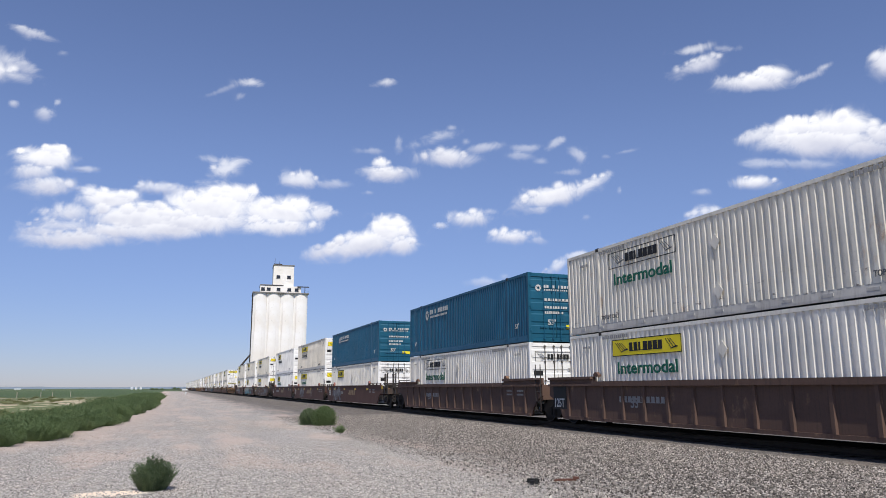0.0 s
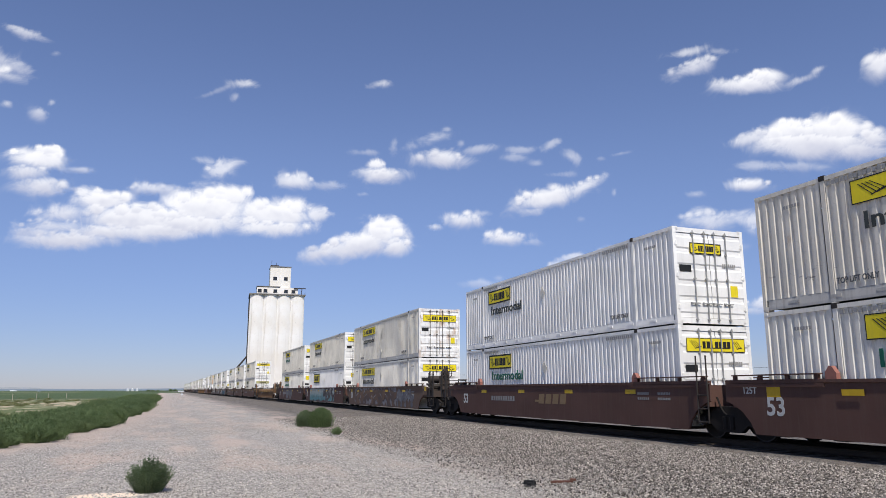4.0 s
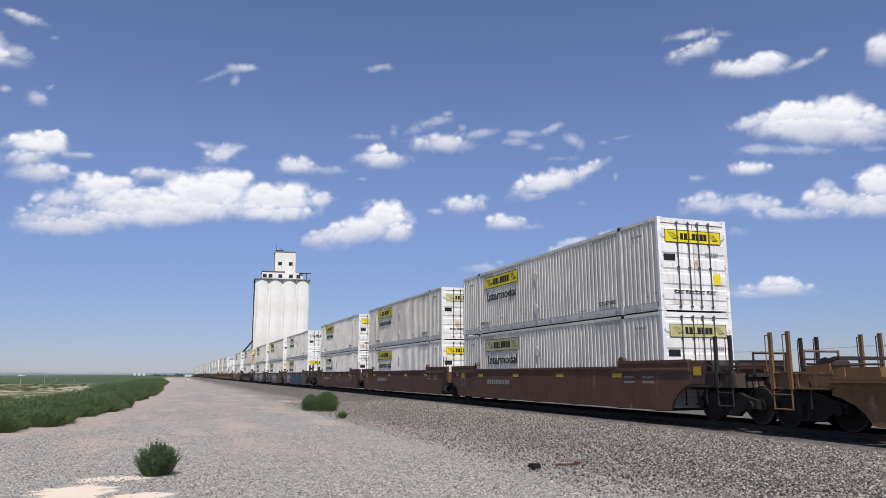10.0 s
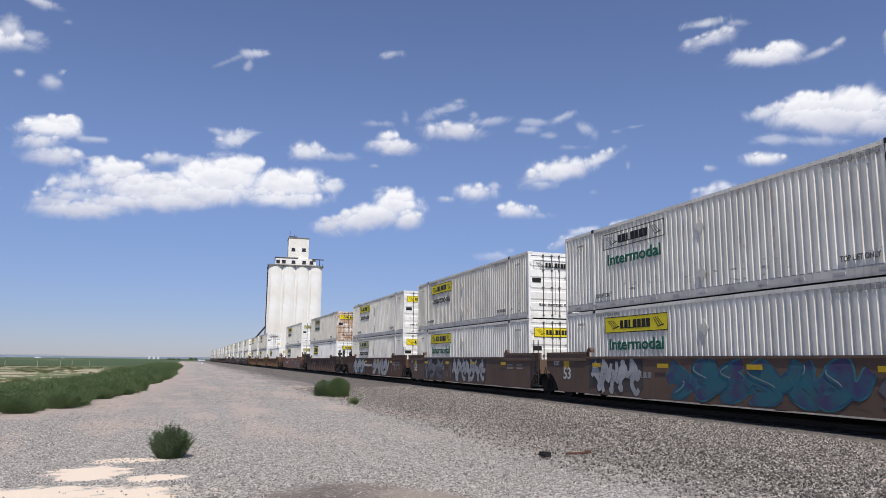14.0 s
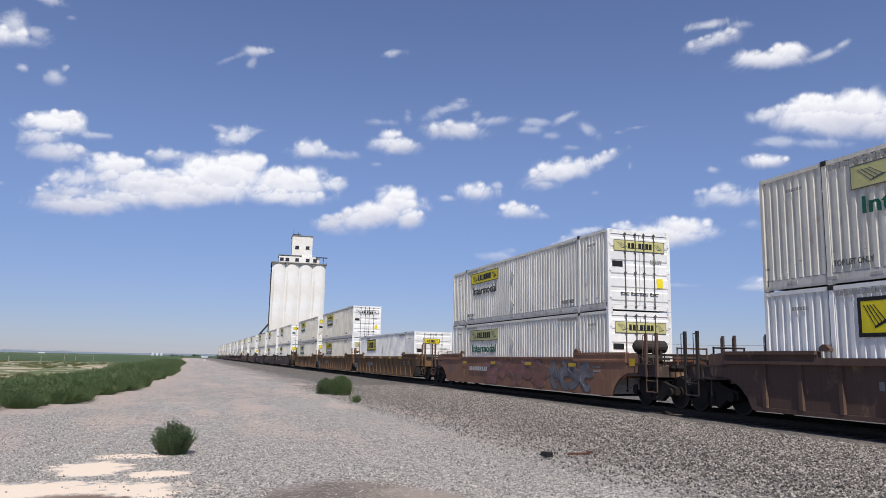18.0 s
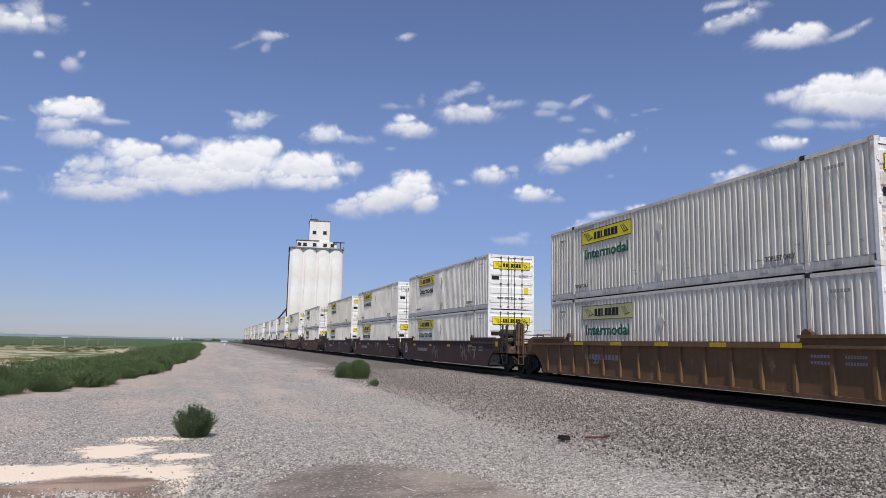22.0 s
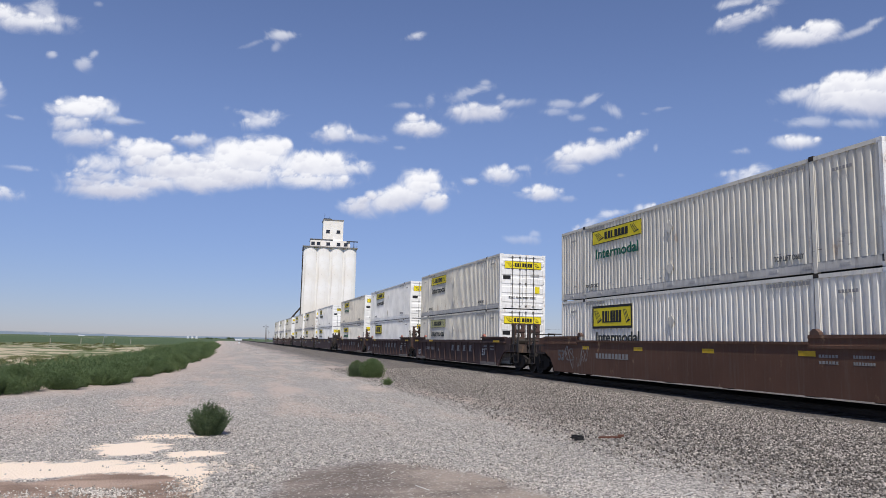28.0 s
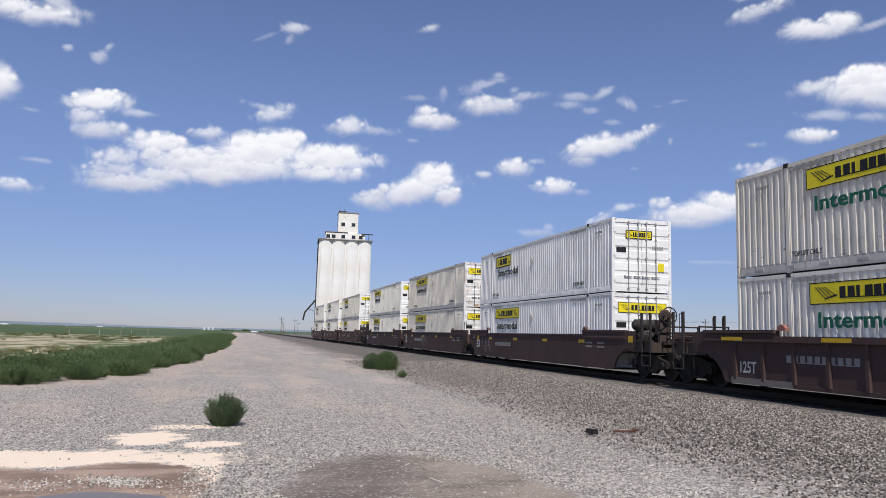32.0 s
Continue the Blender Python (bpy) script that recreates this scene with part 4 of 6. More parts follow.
        part("small_print", tick_row(1.5, 0.1, 13), top, "", turn(LEN - 2.2, TALL - 0.24))
        part("small_print", tick_row(1.5, 0.1, 13), top, "", turn(POST + 1.7, TALL - 0.24))
        part("small_print", tick_row(0.5, 0.08, 6), top, "", turn(LEN - 0.9, TALL - 0.5))
        part("small_print", tick_row(0.6, 0.08, 6), top, "", turn(1.4, TALL - 0.5))
        for z in ((2.05, 0.7) if style in "yo" else (1.9,)):
            part("diamond_plate", shared("diamond", diamond_plate), top, "grey diamond placard holder", turn(LEN - 8.0, z) @ pose(0, -0.002, 0))
    # doors
    if dstyle == "s":
        board(top, 1.15, 0.34, "n", pose(-0.72, -0.012, 2.1), "door_panel")
    else:
        board(top, 2.1, 0.4, dstyle, pose(-1.05, -0.012, 2.12), "door_panel")
    part("sticker", shared("sticker", sticker), top, "yellow warning sticker", pose(0.7, -0.006, 0.85))
    part("dark_sticker", shared("dsticker", dark_sticker), top, "dark sticker", pose(-1.12, -0.006, 1.55))
    part("small_print", tick_row(0.5, 0.1, 7), top, "", pose(0.45, -0.006, 1.75))
    return top


# ---- well cars ----
BASE, DECK, STEP = 0.225, 1.5, 1.66     # lower edge, side top, raised end top, above the rail


def well_side(s, step=STEP):
    a, b = sorted((s * 1.40, s * 1.46))
    out = [(-1.35, step), (-1.35, 1.0), (-1.1, 0.92), (-0.8, 0.75), (-0.55, 0.5), (-0.4, BASE), (LEN + 0.4, BASE), (LEN + 0.55, 0.5), (LEN + 0.8, 0.75),
           (LEN + 1.1, 0.92), (LEN + 1.35, 1.0), (LEN + 1.35, step), (LEN - 1.7, step), (LEN - 1.8, DECK), (2.25, DECK), (2.15, step)]
    m = Mesh().prism(out, a, b, "x")
    return m.done("well_side", "brown")


def top_chord(s, ribbed, step=STEP):
    a, b = sorted((s * 1.36, s * (1.56 if ribbed else 1.49)))
    m = Mesh().box(a, b, 2.2, LEN - 1.75, DECK - (0.14 if ribbed else 0.05), DECK + 0.02)
    return m.done("top_chord", "brown")


def end_chord(s, ribbed, step, y0, y1):
    a, b = sorted((s * 1.36, s * (1.56 if ribbed else 1.49)))
    m = Mesh().prism([(a, step + 0.015), (b, step + 0.015), (b, step - 0.07), (s * 1.475, step - 0.075), (s * 1.475, DECK - 0.06), (b, DECK - 0.065), (b, DECK - 0.14), (a, DECK - 0.14)]
                     if s > 0 else [(b, step + 0.015), (a, step + 0.015), (a, step - 0.07), (-1.475, step - 0.075), (-1.475, DECK - 0.06), (a, DECK - 0.065), (a, DECK - 0.14), (b, DECK - 0.14)], y0, y1, "y")
    return m.done("end_chord", "brown")


def bottom_chord(s):
    a, b = sorted((s * 1.3, s * 1.5))
    return Mesh().box(a, b, -0.3, LEN + 0.3, BASE - 0.02, BASE + 0.08).done("bottom_chord", "brown")


def rib(s):
    return Mesh().prism([(s * 1.46, -0.075), (s * 1.515, -0.05), (s * 1.515, 0.05), (s * 1.46, 0.075)], BASE + 0.08, DECK - 0.14, "z").done("rib", "brown")


def well_floor():
    m = Mesh()
    for y in (0.1, 2.1, 5.2, 8.0, 10.8, 14.0, LEN - 0.5):
        m.box(-1.4, 1.4, y, y + 0.35, 0.2, 0.3)
    m.box(-1.4, -1.1, -0.2, LEN + 0.2, 0.23, 0.28).box(1.1, 1.4, -0.2, LEN + 0.2, 0.23, 0.28)
    return m.done("well_floor", "steel")


def bulkhead(y0, y1):
    return Mesh().box(-1.4, 1.4, y0, y1, 0.85, 1.35).box(-1.4, 1.4, y0 + 0.02, y1 - 0.02, 1.35, 1.42).done("bulkhead", "brown")


def side_frame(s):
    """Cast truck side with its spring window and two bearing ends."""
    a, b = sorted((s * 1.02, s * 1.16))
    out = [(-1.12, 0.4), (-1.12, 0.62), (-0.7, 0.72), (-0.35, 0.86), (0.35, 0.86), (0.7, 0.72), (1.12, 0.62), (1.12, 0.4), (0.72, 0.42), (0.42, 0.2), (-0.42, 0.2), (-0.72, 0.42)]
    m = Mesh().prism(out, a, b, "x")
    for y in (-0.13, 0.13):
        m.tube((s * 1.14, y, 0.28), (s * 1.14, y, 0.6), 0.09, 8)
    for y in (-0.9, 0.9):
        m.tube((s * 1.0, y, 0.48), (s * 1.24, y, 0.48), 0.13, 10)
    return m.done("side_frame", "truck")


def wheel_set():
    m = Mesh().tube((-0.9, 0, 0), (0.9, 0, 0), 0.085, 8)
    for s in (-1, 1):
        m.tube((s * 0.70, 0, 0), (s * 0.735, 0, 0), 0.5, 20)
        m.tube((s * 0.735, 0, 0), (s * 0.83, 0, 0), 0.475, 20)
        m.tube((s * 0.83, 0, 0), (s * 0.87, 0, 0), 0.18, 12)
    return m.done("wheel_set", "truck", False)


def wheel_rim(s):
    k = 20
    v = [(s * 0.832, r * math.cos(6.2832 * i / k), r * math.sin(6.2832 * i / k)) for i in range(k) for r in (0.44, 0.476)]
    return Mesh().add(v, [(2 * i, 2 * i + 1, (2 * i + 3) % (2 * k), (2 * i + 2) % (2 * k)) for i in range(k)]).done("wheel_rim", "tread")


def truck(parent, y):
    t = part("truck", shared("bolster", lambda: Mesh().box(-1.0, 1.0, -0.25, 0.25, 0.5, 0.8).tube((0, 0, 0.8), (0, 0, 0.95), 0.3, 10).done("bolster", "truck")), parent,
             "dark oily two-axle truck", pose(0, y, 0))
    for s in (-1, 1):
        part("side_frame", shared(("sf", s), lambda: side_frame(s)), t)
    for a in (-0.89, 0.89):
        part("wheel_set", shared("wheels", wheel_set), t, m=pose(0, a, 0.476))
        part("wheel_rim", shared(("rim", -1), lambda: wheel_rim(-1)), t, "worn wheel rim", m=pose(0, a, 0.476))


def platform(f):
    """The deck over an outer truck, with cross members; f: -1 front, 1 back."""
    m = Mesh().box(-1.35, 1.35, *sorted((f * 1.2, f * 2.9)), 1.18, 1.26)
    m.box(-1.4, 1.4, *sorted((f * 2.78, f * 2.95)), 0.92, 1.24)
    m.box(-0.35, 0.35, *sorted((f * 0.4, f * 3.1)), 0.82, 1.18)
    return m.done("end_platform", "brown")


def side_sill(f, s):
    """Deep sill along the deck's edge, with flanges and stiffeners."""
    x0, x1 = sorted((s * 1.34, s * 1.43))
    m = Mesh().prism([(f * 1.0, 0.98), (f * 1.0, 1.42), (f * 2.0, 1.3), (f * 2.95, 1.3), (f * 2.95, 0.96)], x0, x1, "x")
    a, b = sorted((s * 1.3, s * 1.46))
    m.box(a, b, *sorted((f * 1.3, f * 2.95)), 1.27, 1.33)
    m.box(a, b, *sorted((f * 1.3, f * 2.95)), 0.93, 0.98)
    for y in (1.75, 2.25):
        m.box(a, b, *sorted((f * y, f * (y + 0.07))), 0.98, 1.27)
    return m.done("side_sill", "brown")


def end_brace(f):
    """Sloping strut from the top of the well's end down to the deck."""
    m = Mesh()
    for s in (-1, 1):
        m.prism([(f * 1.25, 1.62), (f * 1.4, 1.66), (f * 2.35, 1.36), (f * 2.2, 1.3)], *sorted((s * 1.2, s * 1.26)), "x")
    m.box(-1.26, 1.26, *sorted((f * 1.25, f * 1.4)), 1.58, 1.66)
    return m.done("end_brace", "steel")


def walkway(f):
    """Open grating over the coupler, on two bearers."""
    m = Mesh().box(-1.0, 1.0, *sorted((f * 2.98, f * 3.03)), 1.2, 1.3).box(-1.0, 1.0, *sorted((f * 3.3, f * 3.35)), 1.2, 1.3)
    for i in range(11):
        x = -1.0 + 0.2 * i
        m.box(x - 0.02, x + 0.02, *sorted((f * 2.98, f * 3.35)), 1.27, 1.31)
    return m.done("walkway", "steel")


def brake_cylinder(f):
    m = Mesh().tube((-1.1, f * 1.75, 1.47), (-0.55, f * 1.75, 1.47), 0.15, 12).tube((-0.55, f * 1.75, 1.47), (-0.1, f * 1.75, 1.47), 0.035, 6)
    m.tube((-1.14, f * 1.75, 1.47), (-1.1, f * 1.75, 1.47), 0.18, 12).box(-0.95, -0.7, *sorted((f * 1.65, f * 1.85)), 1.26, 1.36)
    return m.done("brake_cylinder", "steel")


def coupler(f):
    m = Mesh().box(-0.09, 0.09, *sorted((f * 3.0, f * 3.55)), 0.78, 0.98)
    m.prism([(-0.2, f * 3.5), (0.2, f * 3.5), (0.24, f * 3.68), (0.05, f * 3.72), (-0.22, f * 3.68)], 0.74, 1.02, "z")
    m.path([(0.3, f * 3.0, 0.9), (0.35, f * 3.3, 0.5), (0.25, f * 3.68, 0.55)], 0.03)
    return m.done("coupler", "truck")


def ladder_post(s):
    """Flat upright with a thin grab iron beside it."""
    m = Mesh().box(s * 1.47 - 0.03, s * 1.47 + 0.03, -0.05, 0.05, 0.92, 2.27)
    m.path([(s * 1.47, 0.05, 2.2), (s * 1.5, 0.14, 2.2), (s * 1.5, 0.14, 1.35), (s * 1.47, 0.05, 1.3)], 0.013, 5)
    return m.done("ladder_post", "tan")


def stirrup(f, s):
    """Bent step rail hung under two posts."""
    m = Mesh()
    y0, y1 = f * 2.45, f * 3.0
    m.path([(s * 1.47, y0, 0.98), (s * 1.47, y0, 0.46), (s * 1.47, y1, 0.46), (s * 1.47, y1, 0.98)], 0.022, 6)
    for z in (0.8, 1.3):
        m.tube((s * 1.47, y0, z), (s * 1.47, y1, z), 0.02, 6)
    return m.done("stirrup", "tan")


def handrail(f):
    m = Mesh()
    for x in (-0.6, 0.5):
        m.tube((x, f * 2.85, 1.25), (x, f * 2.85, 1.85), 0.03, 6)
    m.tube((-0.62, f * 2.85, 1.82), (0.52, f * 2.85, 1.82), 0.03, 6)
    return m.done("handrail", "steel")


def brake_gear(f):
    """Upright plate with a rounded head that carries the hand-brake wheel and its gear case."""
    head = [(-0.82 + 0.22 + 0.22 * math.cos(a), 2.2 + 0.22 * math.sin(a)) for a in [math.pi * i / 8 for i in range(9)]]
    m = Mesh().prism([(-0.82, 1.26), (-0.38, 1.26)] + head, *sorted((f * 2.48, f * 2.56)), "y")
    m.box(-0.86, -0.42, *sorted((f * 2.3, f * 2.5)), 1.55, 2.05).tube((-0.6, f * 2.35, 2.2), (-0.6, f * 2.72, 2.2), 0.16, 12)
    m.tube((-0.6, f * 2.6, 2.2), (-0.6, f * 2.8, 2.2), 0.05, 8).tube((-0.72, f * 2.4, 1.55), (-0.72, f * 2.4, 1.0), 0.03, 6)
    return m.done("brake_stand", "steel")


def brake_wheel(f):
    m = Mesh()
    k, r = 14, 0.3
    pts = [(r * math.cos(6.2832 * i / k), 0, r * math.sin(6.2832 * i / k)) for i in range(k + 1)]
    m.path(pts, 0.022, 5)
    for i in range(5):
        a = 6.2832 * i / 5
        m.tube((0, 0, 0), (r * math.cos(a), 0, r * math.sin(a)), 0.016, 5)
    return m.done("brake_wheel", "steel")


def air_tank(f):
    m = Mesh().tube((-1.15, f * 1.45, 1.88), (-0.1, f * 1.45, 1.88), 0.21, 14)
    m.tube((-1.25, f * 1.45, 1.88), (-1.15, f * 1.45, 1.88), 0.1, 14, 0.21).tube((-0.1, f * 1.45, 1.88), (0.0, f * 1.45, 1.88), 0.21, 14, 0.1)
    for x in (-1.0, -0.4):
        m.box(x, x + 0.08, *sorted((f * 1.22, f * 1.68)), 1.26, 1.74).tube((x + 0.01, f * 1.45, 1.88), (x + 0.07, f * 1.45, 1.88), 0.222, 14)
    return m.done("air_tank", "steel")


def end_frame():
    """Two upright plates with round holes, tied by a beam, over a shared truck."""
    m = Mesh()
    for x in (-1.27, -0.46):
        for z0, z1 in ((1.42, 1.68), (1.72, 2.1), (2.14, 2.52)):
            cx, cz, w, h = x + 0.32, (z0 + z1) / 2, 0.32, (z1 - z0) / 2
            r = min(w, h) * 0.88
            rim = [(cx + w * a, cz + h * b) for a, b in ((1, 0), (1, 1), (0, 1), (-1, 1), (-1, 0), (-1, -1), (0, -1), (1, -1))]
            hole = [(cx + r * math.cos(math.pi / 4 * i), cz + r * math.sin(math.pi / 4 * i)) for i in range(8)]
            v = [(p, y, q) for y in (-0.06, 0.06) for ring in (rim, hole) for p, q in ring]
            f = []
            for i in range(8):
                j = (i + 1) % 8
                f += [(i, j, 8 + j, 8 + i), (16 + i, 24 + i, 24 + j, 16 + j), (8 + i, 8 + j, 24 + j, 24 + i), (i, 16 + i, 16 + j, j)]
            m.add(v, f)
        for z in (1.67, 2.09):
            m.box(x, x + 0.64, -0.1, 0.1, z, z + 0.06)
    m.box(-1.3, 1.0, -0.16, 0.16, 1.415, 1.47)
    return m.done("end_frame", "brown")


def pipework(f):
    """Brake pipes, rods and a valve box under and over an end platform."""
    m = Mesh()
    m.path([(-1.3, f * 1.3, 1.32), (-1.3, f * 2.2, 1.32), (-1.1, f * 2.6, 1.0), (-0.4, f * 3.0, 0.95)], 0.03, 6)
    m.path([(-1.38, f * 1.5, 1.05), (-1.38, f * 2.7, 1.05)], 0.035, 6)
    m.path([(-1.36, f * 1.6, 1.45), (-1.36, f * 2.2, 1.45), (-1.36, f * 2.2, 1.0)], 0.02, 6)
    m.path([(-1.2, f * 2.2, 1.5), (1.2, f * 2.2, 1.5)], 0.03, 6)
    m.path([(-1.42, f * 1.95, 0.5), (-1.42, f * 1.95, 1.3)], 0.025, 6)
    m.path([(-1.0, f * 1.5, 0.7), (-1.0, f * 3.2, 0.62)], 0.03, 6)
    m.path([(-0.9, f * 2.6, 1.26), (-0.9, f * 2.6, 1.62), (0.9, f * 2.6, 1.62), (0.9, f * 2.6, 1.26)], 0.025, 6)
    m.path([(-0.3, f * 3.0, 1.0), (-0.5, f * 3.3, 0.62), (-0.35, f * 3.6, 0.6)], 0.028, 6)
    return m.done("brake_pipe", "steel")


def valve_box(f):
    return Mesh().box(-1.36, -1.02, *sorted((f * 1.6, f * 2.05)), 0.98, 1.24).tube((-1.37, f * 1.82, 1.1), (-1.42, f * 1.82, 1.1), 0.1, 10).done("valve_box", "steel")


def cone_guide():
    return Mesh().prism([(-0.15, 0), (0.15, 0), (0.14, 0.16), (0.03, 0.29), (-0.04, 0.28), (-0.15, 0.13)], -0.06, 0.06, "x").done("guide_block", "guide")


def data_panel():
    return Mesh().box(0, 0.95, -0.006, 0, 0, 0.95).done("data_panel", "black")


def smooth(pts, n=8):
    """A rounded line through the points."""
    p = [pts[0]] + list(pts) + [pts[-1]]
    out = []
    for i in range(1, len(p) - 2):
        for j in range(n):
            t = j / n
            out.append(tuple(0.5 * (2 * p[i][k] + (p[i + 1][k] - p[i - 1][k]) * t + (2 * p[i - 1][k] - 5 * p[i][k] + 4 * p[i + 1][k] - p[i + 2][k]) * t * t
                                    + (3 * p[i][k] - p[i - 1][k] - 3 * p[i + 1][k] + p[i + 2][k]) * t ** 3) for k in (0, 1)))
    return out + [tuple(pts[-1])]


def smooth3(pts, n=5):
    """A hanging line bent through the points."""
    flat = smooth([(p[1], p[2]) for p in pts], n)
    k = len(flat) - 1
    return [(pts[0][0] + (pts[-1][0] - pts[0][0]) * i / k, y, z) for i, (y, z) in enumerate(flat)]


def stroke(pts, w, x, material, name):
    """A flat sprayed band along a line, thick at its middle, with rounded ends."""
    k = len(pts)
    v, f = [], []
    for i, p in enumerate(pts):
        a, b = Vector(pts[max(0, i - 1)]), Vector(pts[min(k - 1, i + 1)])
        d = (b - a).normalized()
        ww = w * (0.72 + 0.28 * math.sqrt(math.sin(math.pi * i / (k - 1)) + 1e-6))
        lo, hi = 0.27, 1.49
        for s in (-1, 1):
            z = min(hi, max(lo, p[1] + s * d.x * ww))
            v += [(x - 0.00008 * i, p[0] - s * d.y * ww, z), (x + 0.002 - 0.00008 * i, p[0] - s * d.y * ww, z)]
    for i in range(k - 1):
        q = 4 * i
        f += [(q, q + 2, q + 6, q + 4), (q + 1, q + 5, q + 7, q + 3), (q, q + 4, q + 5, q + 1), (q + 2, q + 3, q + 7, q + 6)]
    f += [(0, 1, 3, 2), (4 * k - 4, 4 * k - 2, 4 * k - 1, 4 * k - 3)]
    m = Mesh()
    m.add(v, f)
    return m.done(name, material)


def scrawl(seed, y0, y1, z0, z1, style):
    """A row of fat sprayed shapes: outline, fill and highlight meshes for each."""
    fill, line, shine, pitch, fat, grow = style
    rng = random.Random(seed)
    out = []
    k = max(2, round((y1 - y0) / pitch))
    step = (y1 - y0) / k
    for i in range(k):
        low, high = z0 + rng.uniform(0, 0.12), z1 - rng.uniform(0, 0.1)
        cy = y1 - (i + 0.5) * step
        bow, hook, slant = rng.choice((-1, 1)) * rng.uniform(0.2, 0.45), rng.choice((-1, 1)) * rng.uniform(0.3, 0.6), rng.uniform(-0.3, 0.3)
        # a bowed post with a hooked foot, a band that runs over into its neighbour, a spike
        runs = [[(0.5 - slant, 1), (0.5 + bow, 0.68), (0.5 - bow * 0.8, 0.33), (0.5 + hook * 0.5, 0.02), (0.5 + hook, 0.14)],
                [(-0.1, rng.uniform(0.2, 0.5)), (0.4, rng.uniform(0.6, 0.9)), (0.9, rng.uniform(0.3, 0.6)), (1.25, rng.uniform(0.5, 0.95))]]
        if rng.random() < 0.6:
            a = rng.uniform(0.1, 0.9)
            runs.append([(a, rng.uniform(0.35, 0.6)), (a + 0.22 * bow, 0.8), (a + 0.6 * bow, 1.04)])
        strokes = [smooth([(cy - step * (u - 0.5) + rng.uniform(-0.04, 0.04), low + fat * 0.5 + (high - low - fat) * v) for u, v in pts], 6) for pts in runs]
        j = 0.006 * (i % 2)
        edge = [stroke(p, fat + grow, -1.4655 - j - 0.0006 * q, line, "spray_outline") for q, p in enumerate(strokes)]
        body = [stroke(p, fat, -1.4685 - j - 0.0006 * q, fill, "spray_letter") for q, p in enumerate(strokes)]
        p = strokes[0]
        first = rng.randrange(1, len(p) // 2)
        gleam = stroke([(a + fat * 0.5, b + fat * 0.42) for a, b in p[first: first + rng.randrange(5, 9)]], fat * 0.11, -1.487, shine, "spray_highlight")
        out.append((joined(edge), joined(body), gleam))
    return out


def joined(meshes):
    """Several sprayed bands as one mesh."""
    if len(meshes) == 1:
        return meshes[0]
    v, f, k = [], [], 0
    for me in meshes:
        v += [tuple(p.co) for p in me.vertices]
        f += [tuple(i + k for i in q.vertices) for q in me.polygons]
        k = len(v)
    out = bpy.data.meshes.new(meshes[0].name)
    out.from_pydata(v, [], f)
    out.materials.append(meshes[0].materials[0])
    return out


def thin_scrawl(seed, y0, y1, z0, z1):
    """Quick thin lines of old spray paint, looping without meaning."""
    rng = random.Random(seed)
    out, y = [], y0
    while y < y1:
        wide = rng.uniform(0.3, 0.75)
        pts = [(y + wide * rng.uniform(-0.15, 1.15), rng.uniform(z0, z1)) for _ in range(rng.randrange(4, 8))]
        out.append(stroke(smooth(pts, 7), rng.uniform(0.012, 0.026), -1.4635, "spray_veil", "spray_line"))
        y += wide * rng.uniform(0.8, 1.3)
    return out


def spray_cloud(seed, y0, y1, z0, z1, material):
    """The patchy backing colour behind sprayed letters, its edge bulging in and out."""
    rng = random.Random(seed)
    k = max(6, int((y1 - y0) * 3))
    top = [(y0 + (y1 - y0) * i / k, min(1.475, z1 + 0.05 * math.sin(1.9 * i) + rng.uniform(-0.08, 0.05))) for i in range(k + 1)]
    low = [(y1 - (y1 - y0) * i / k, max(0.26, z0 + 0.02 + 0.1 * math.sin(2.3 * i) + rng.uniform(-0.03, 0.12))) for i in range(k + 1)]
    return Mesh().prism(top + low, -1.4625, -1.4605, "x").done("spray_cloud", material)


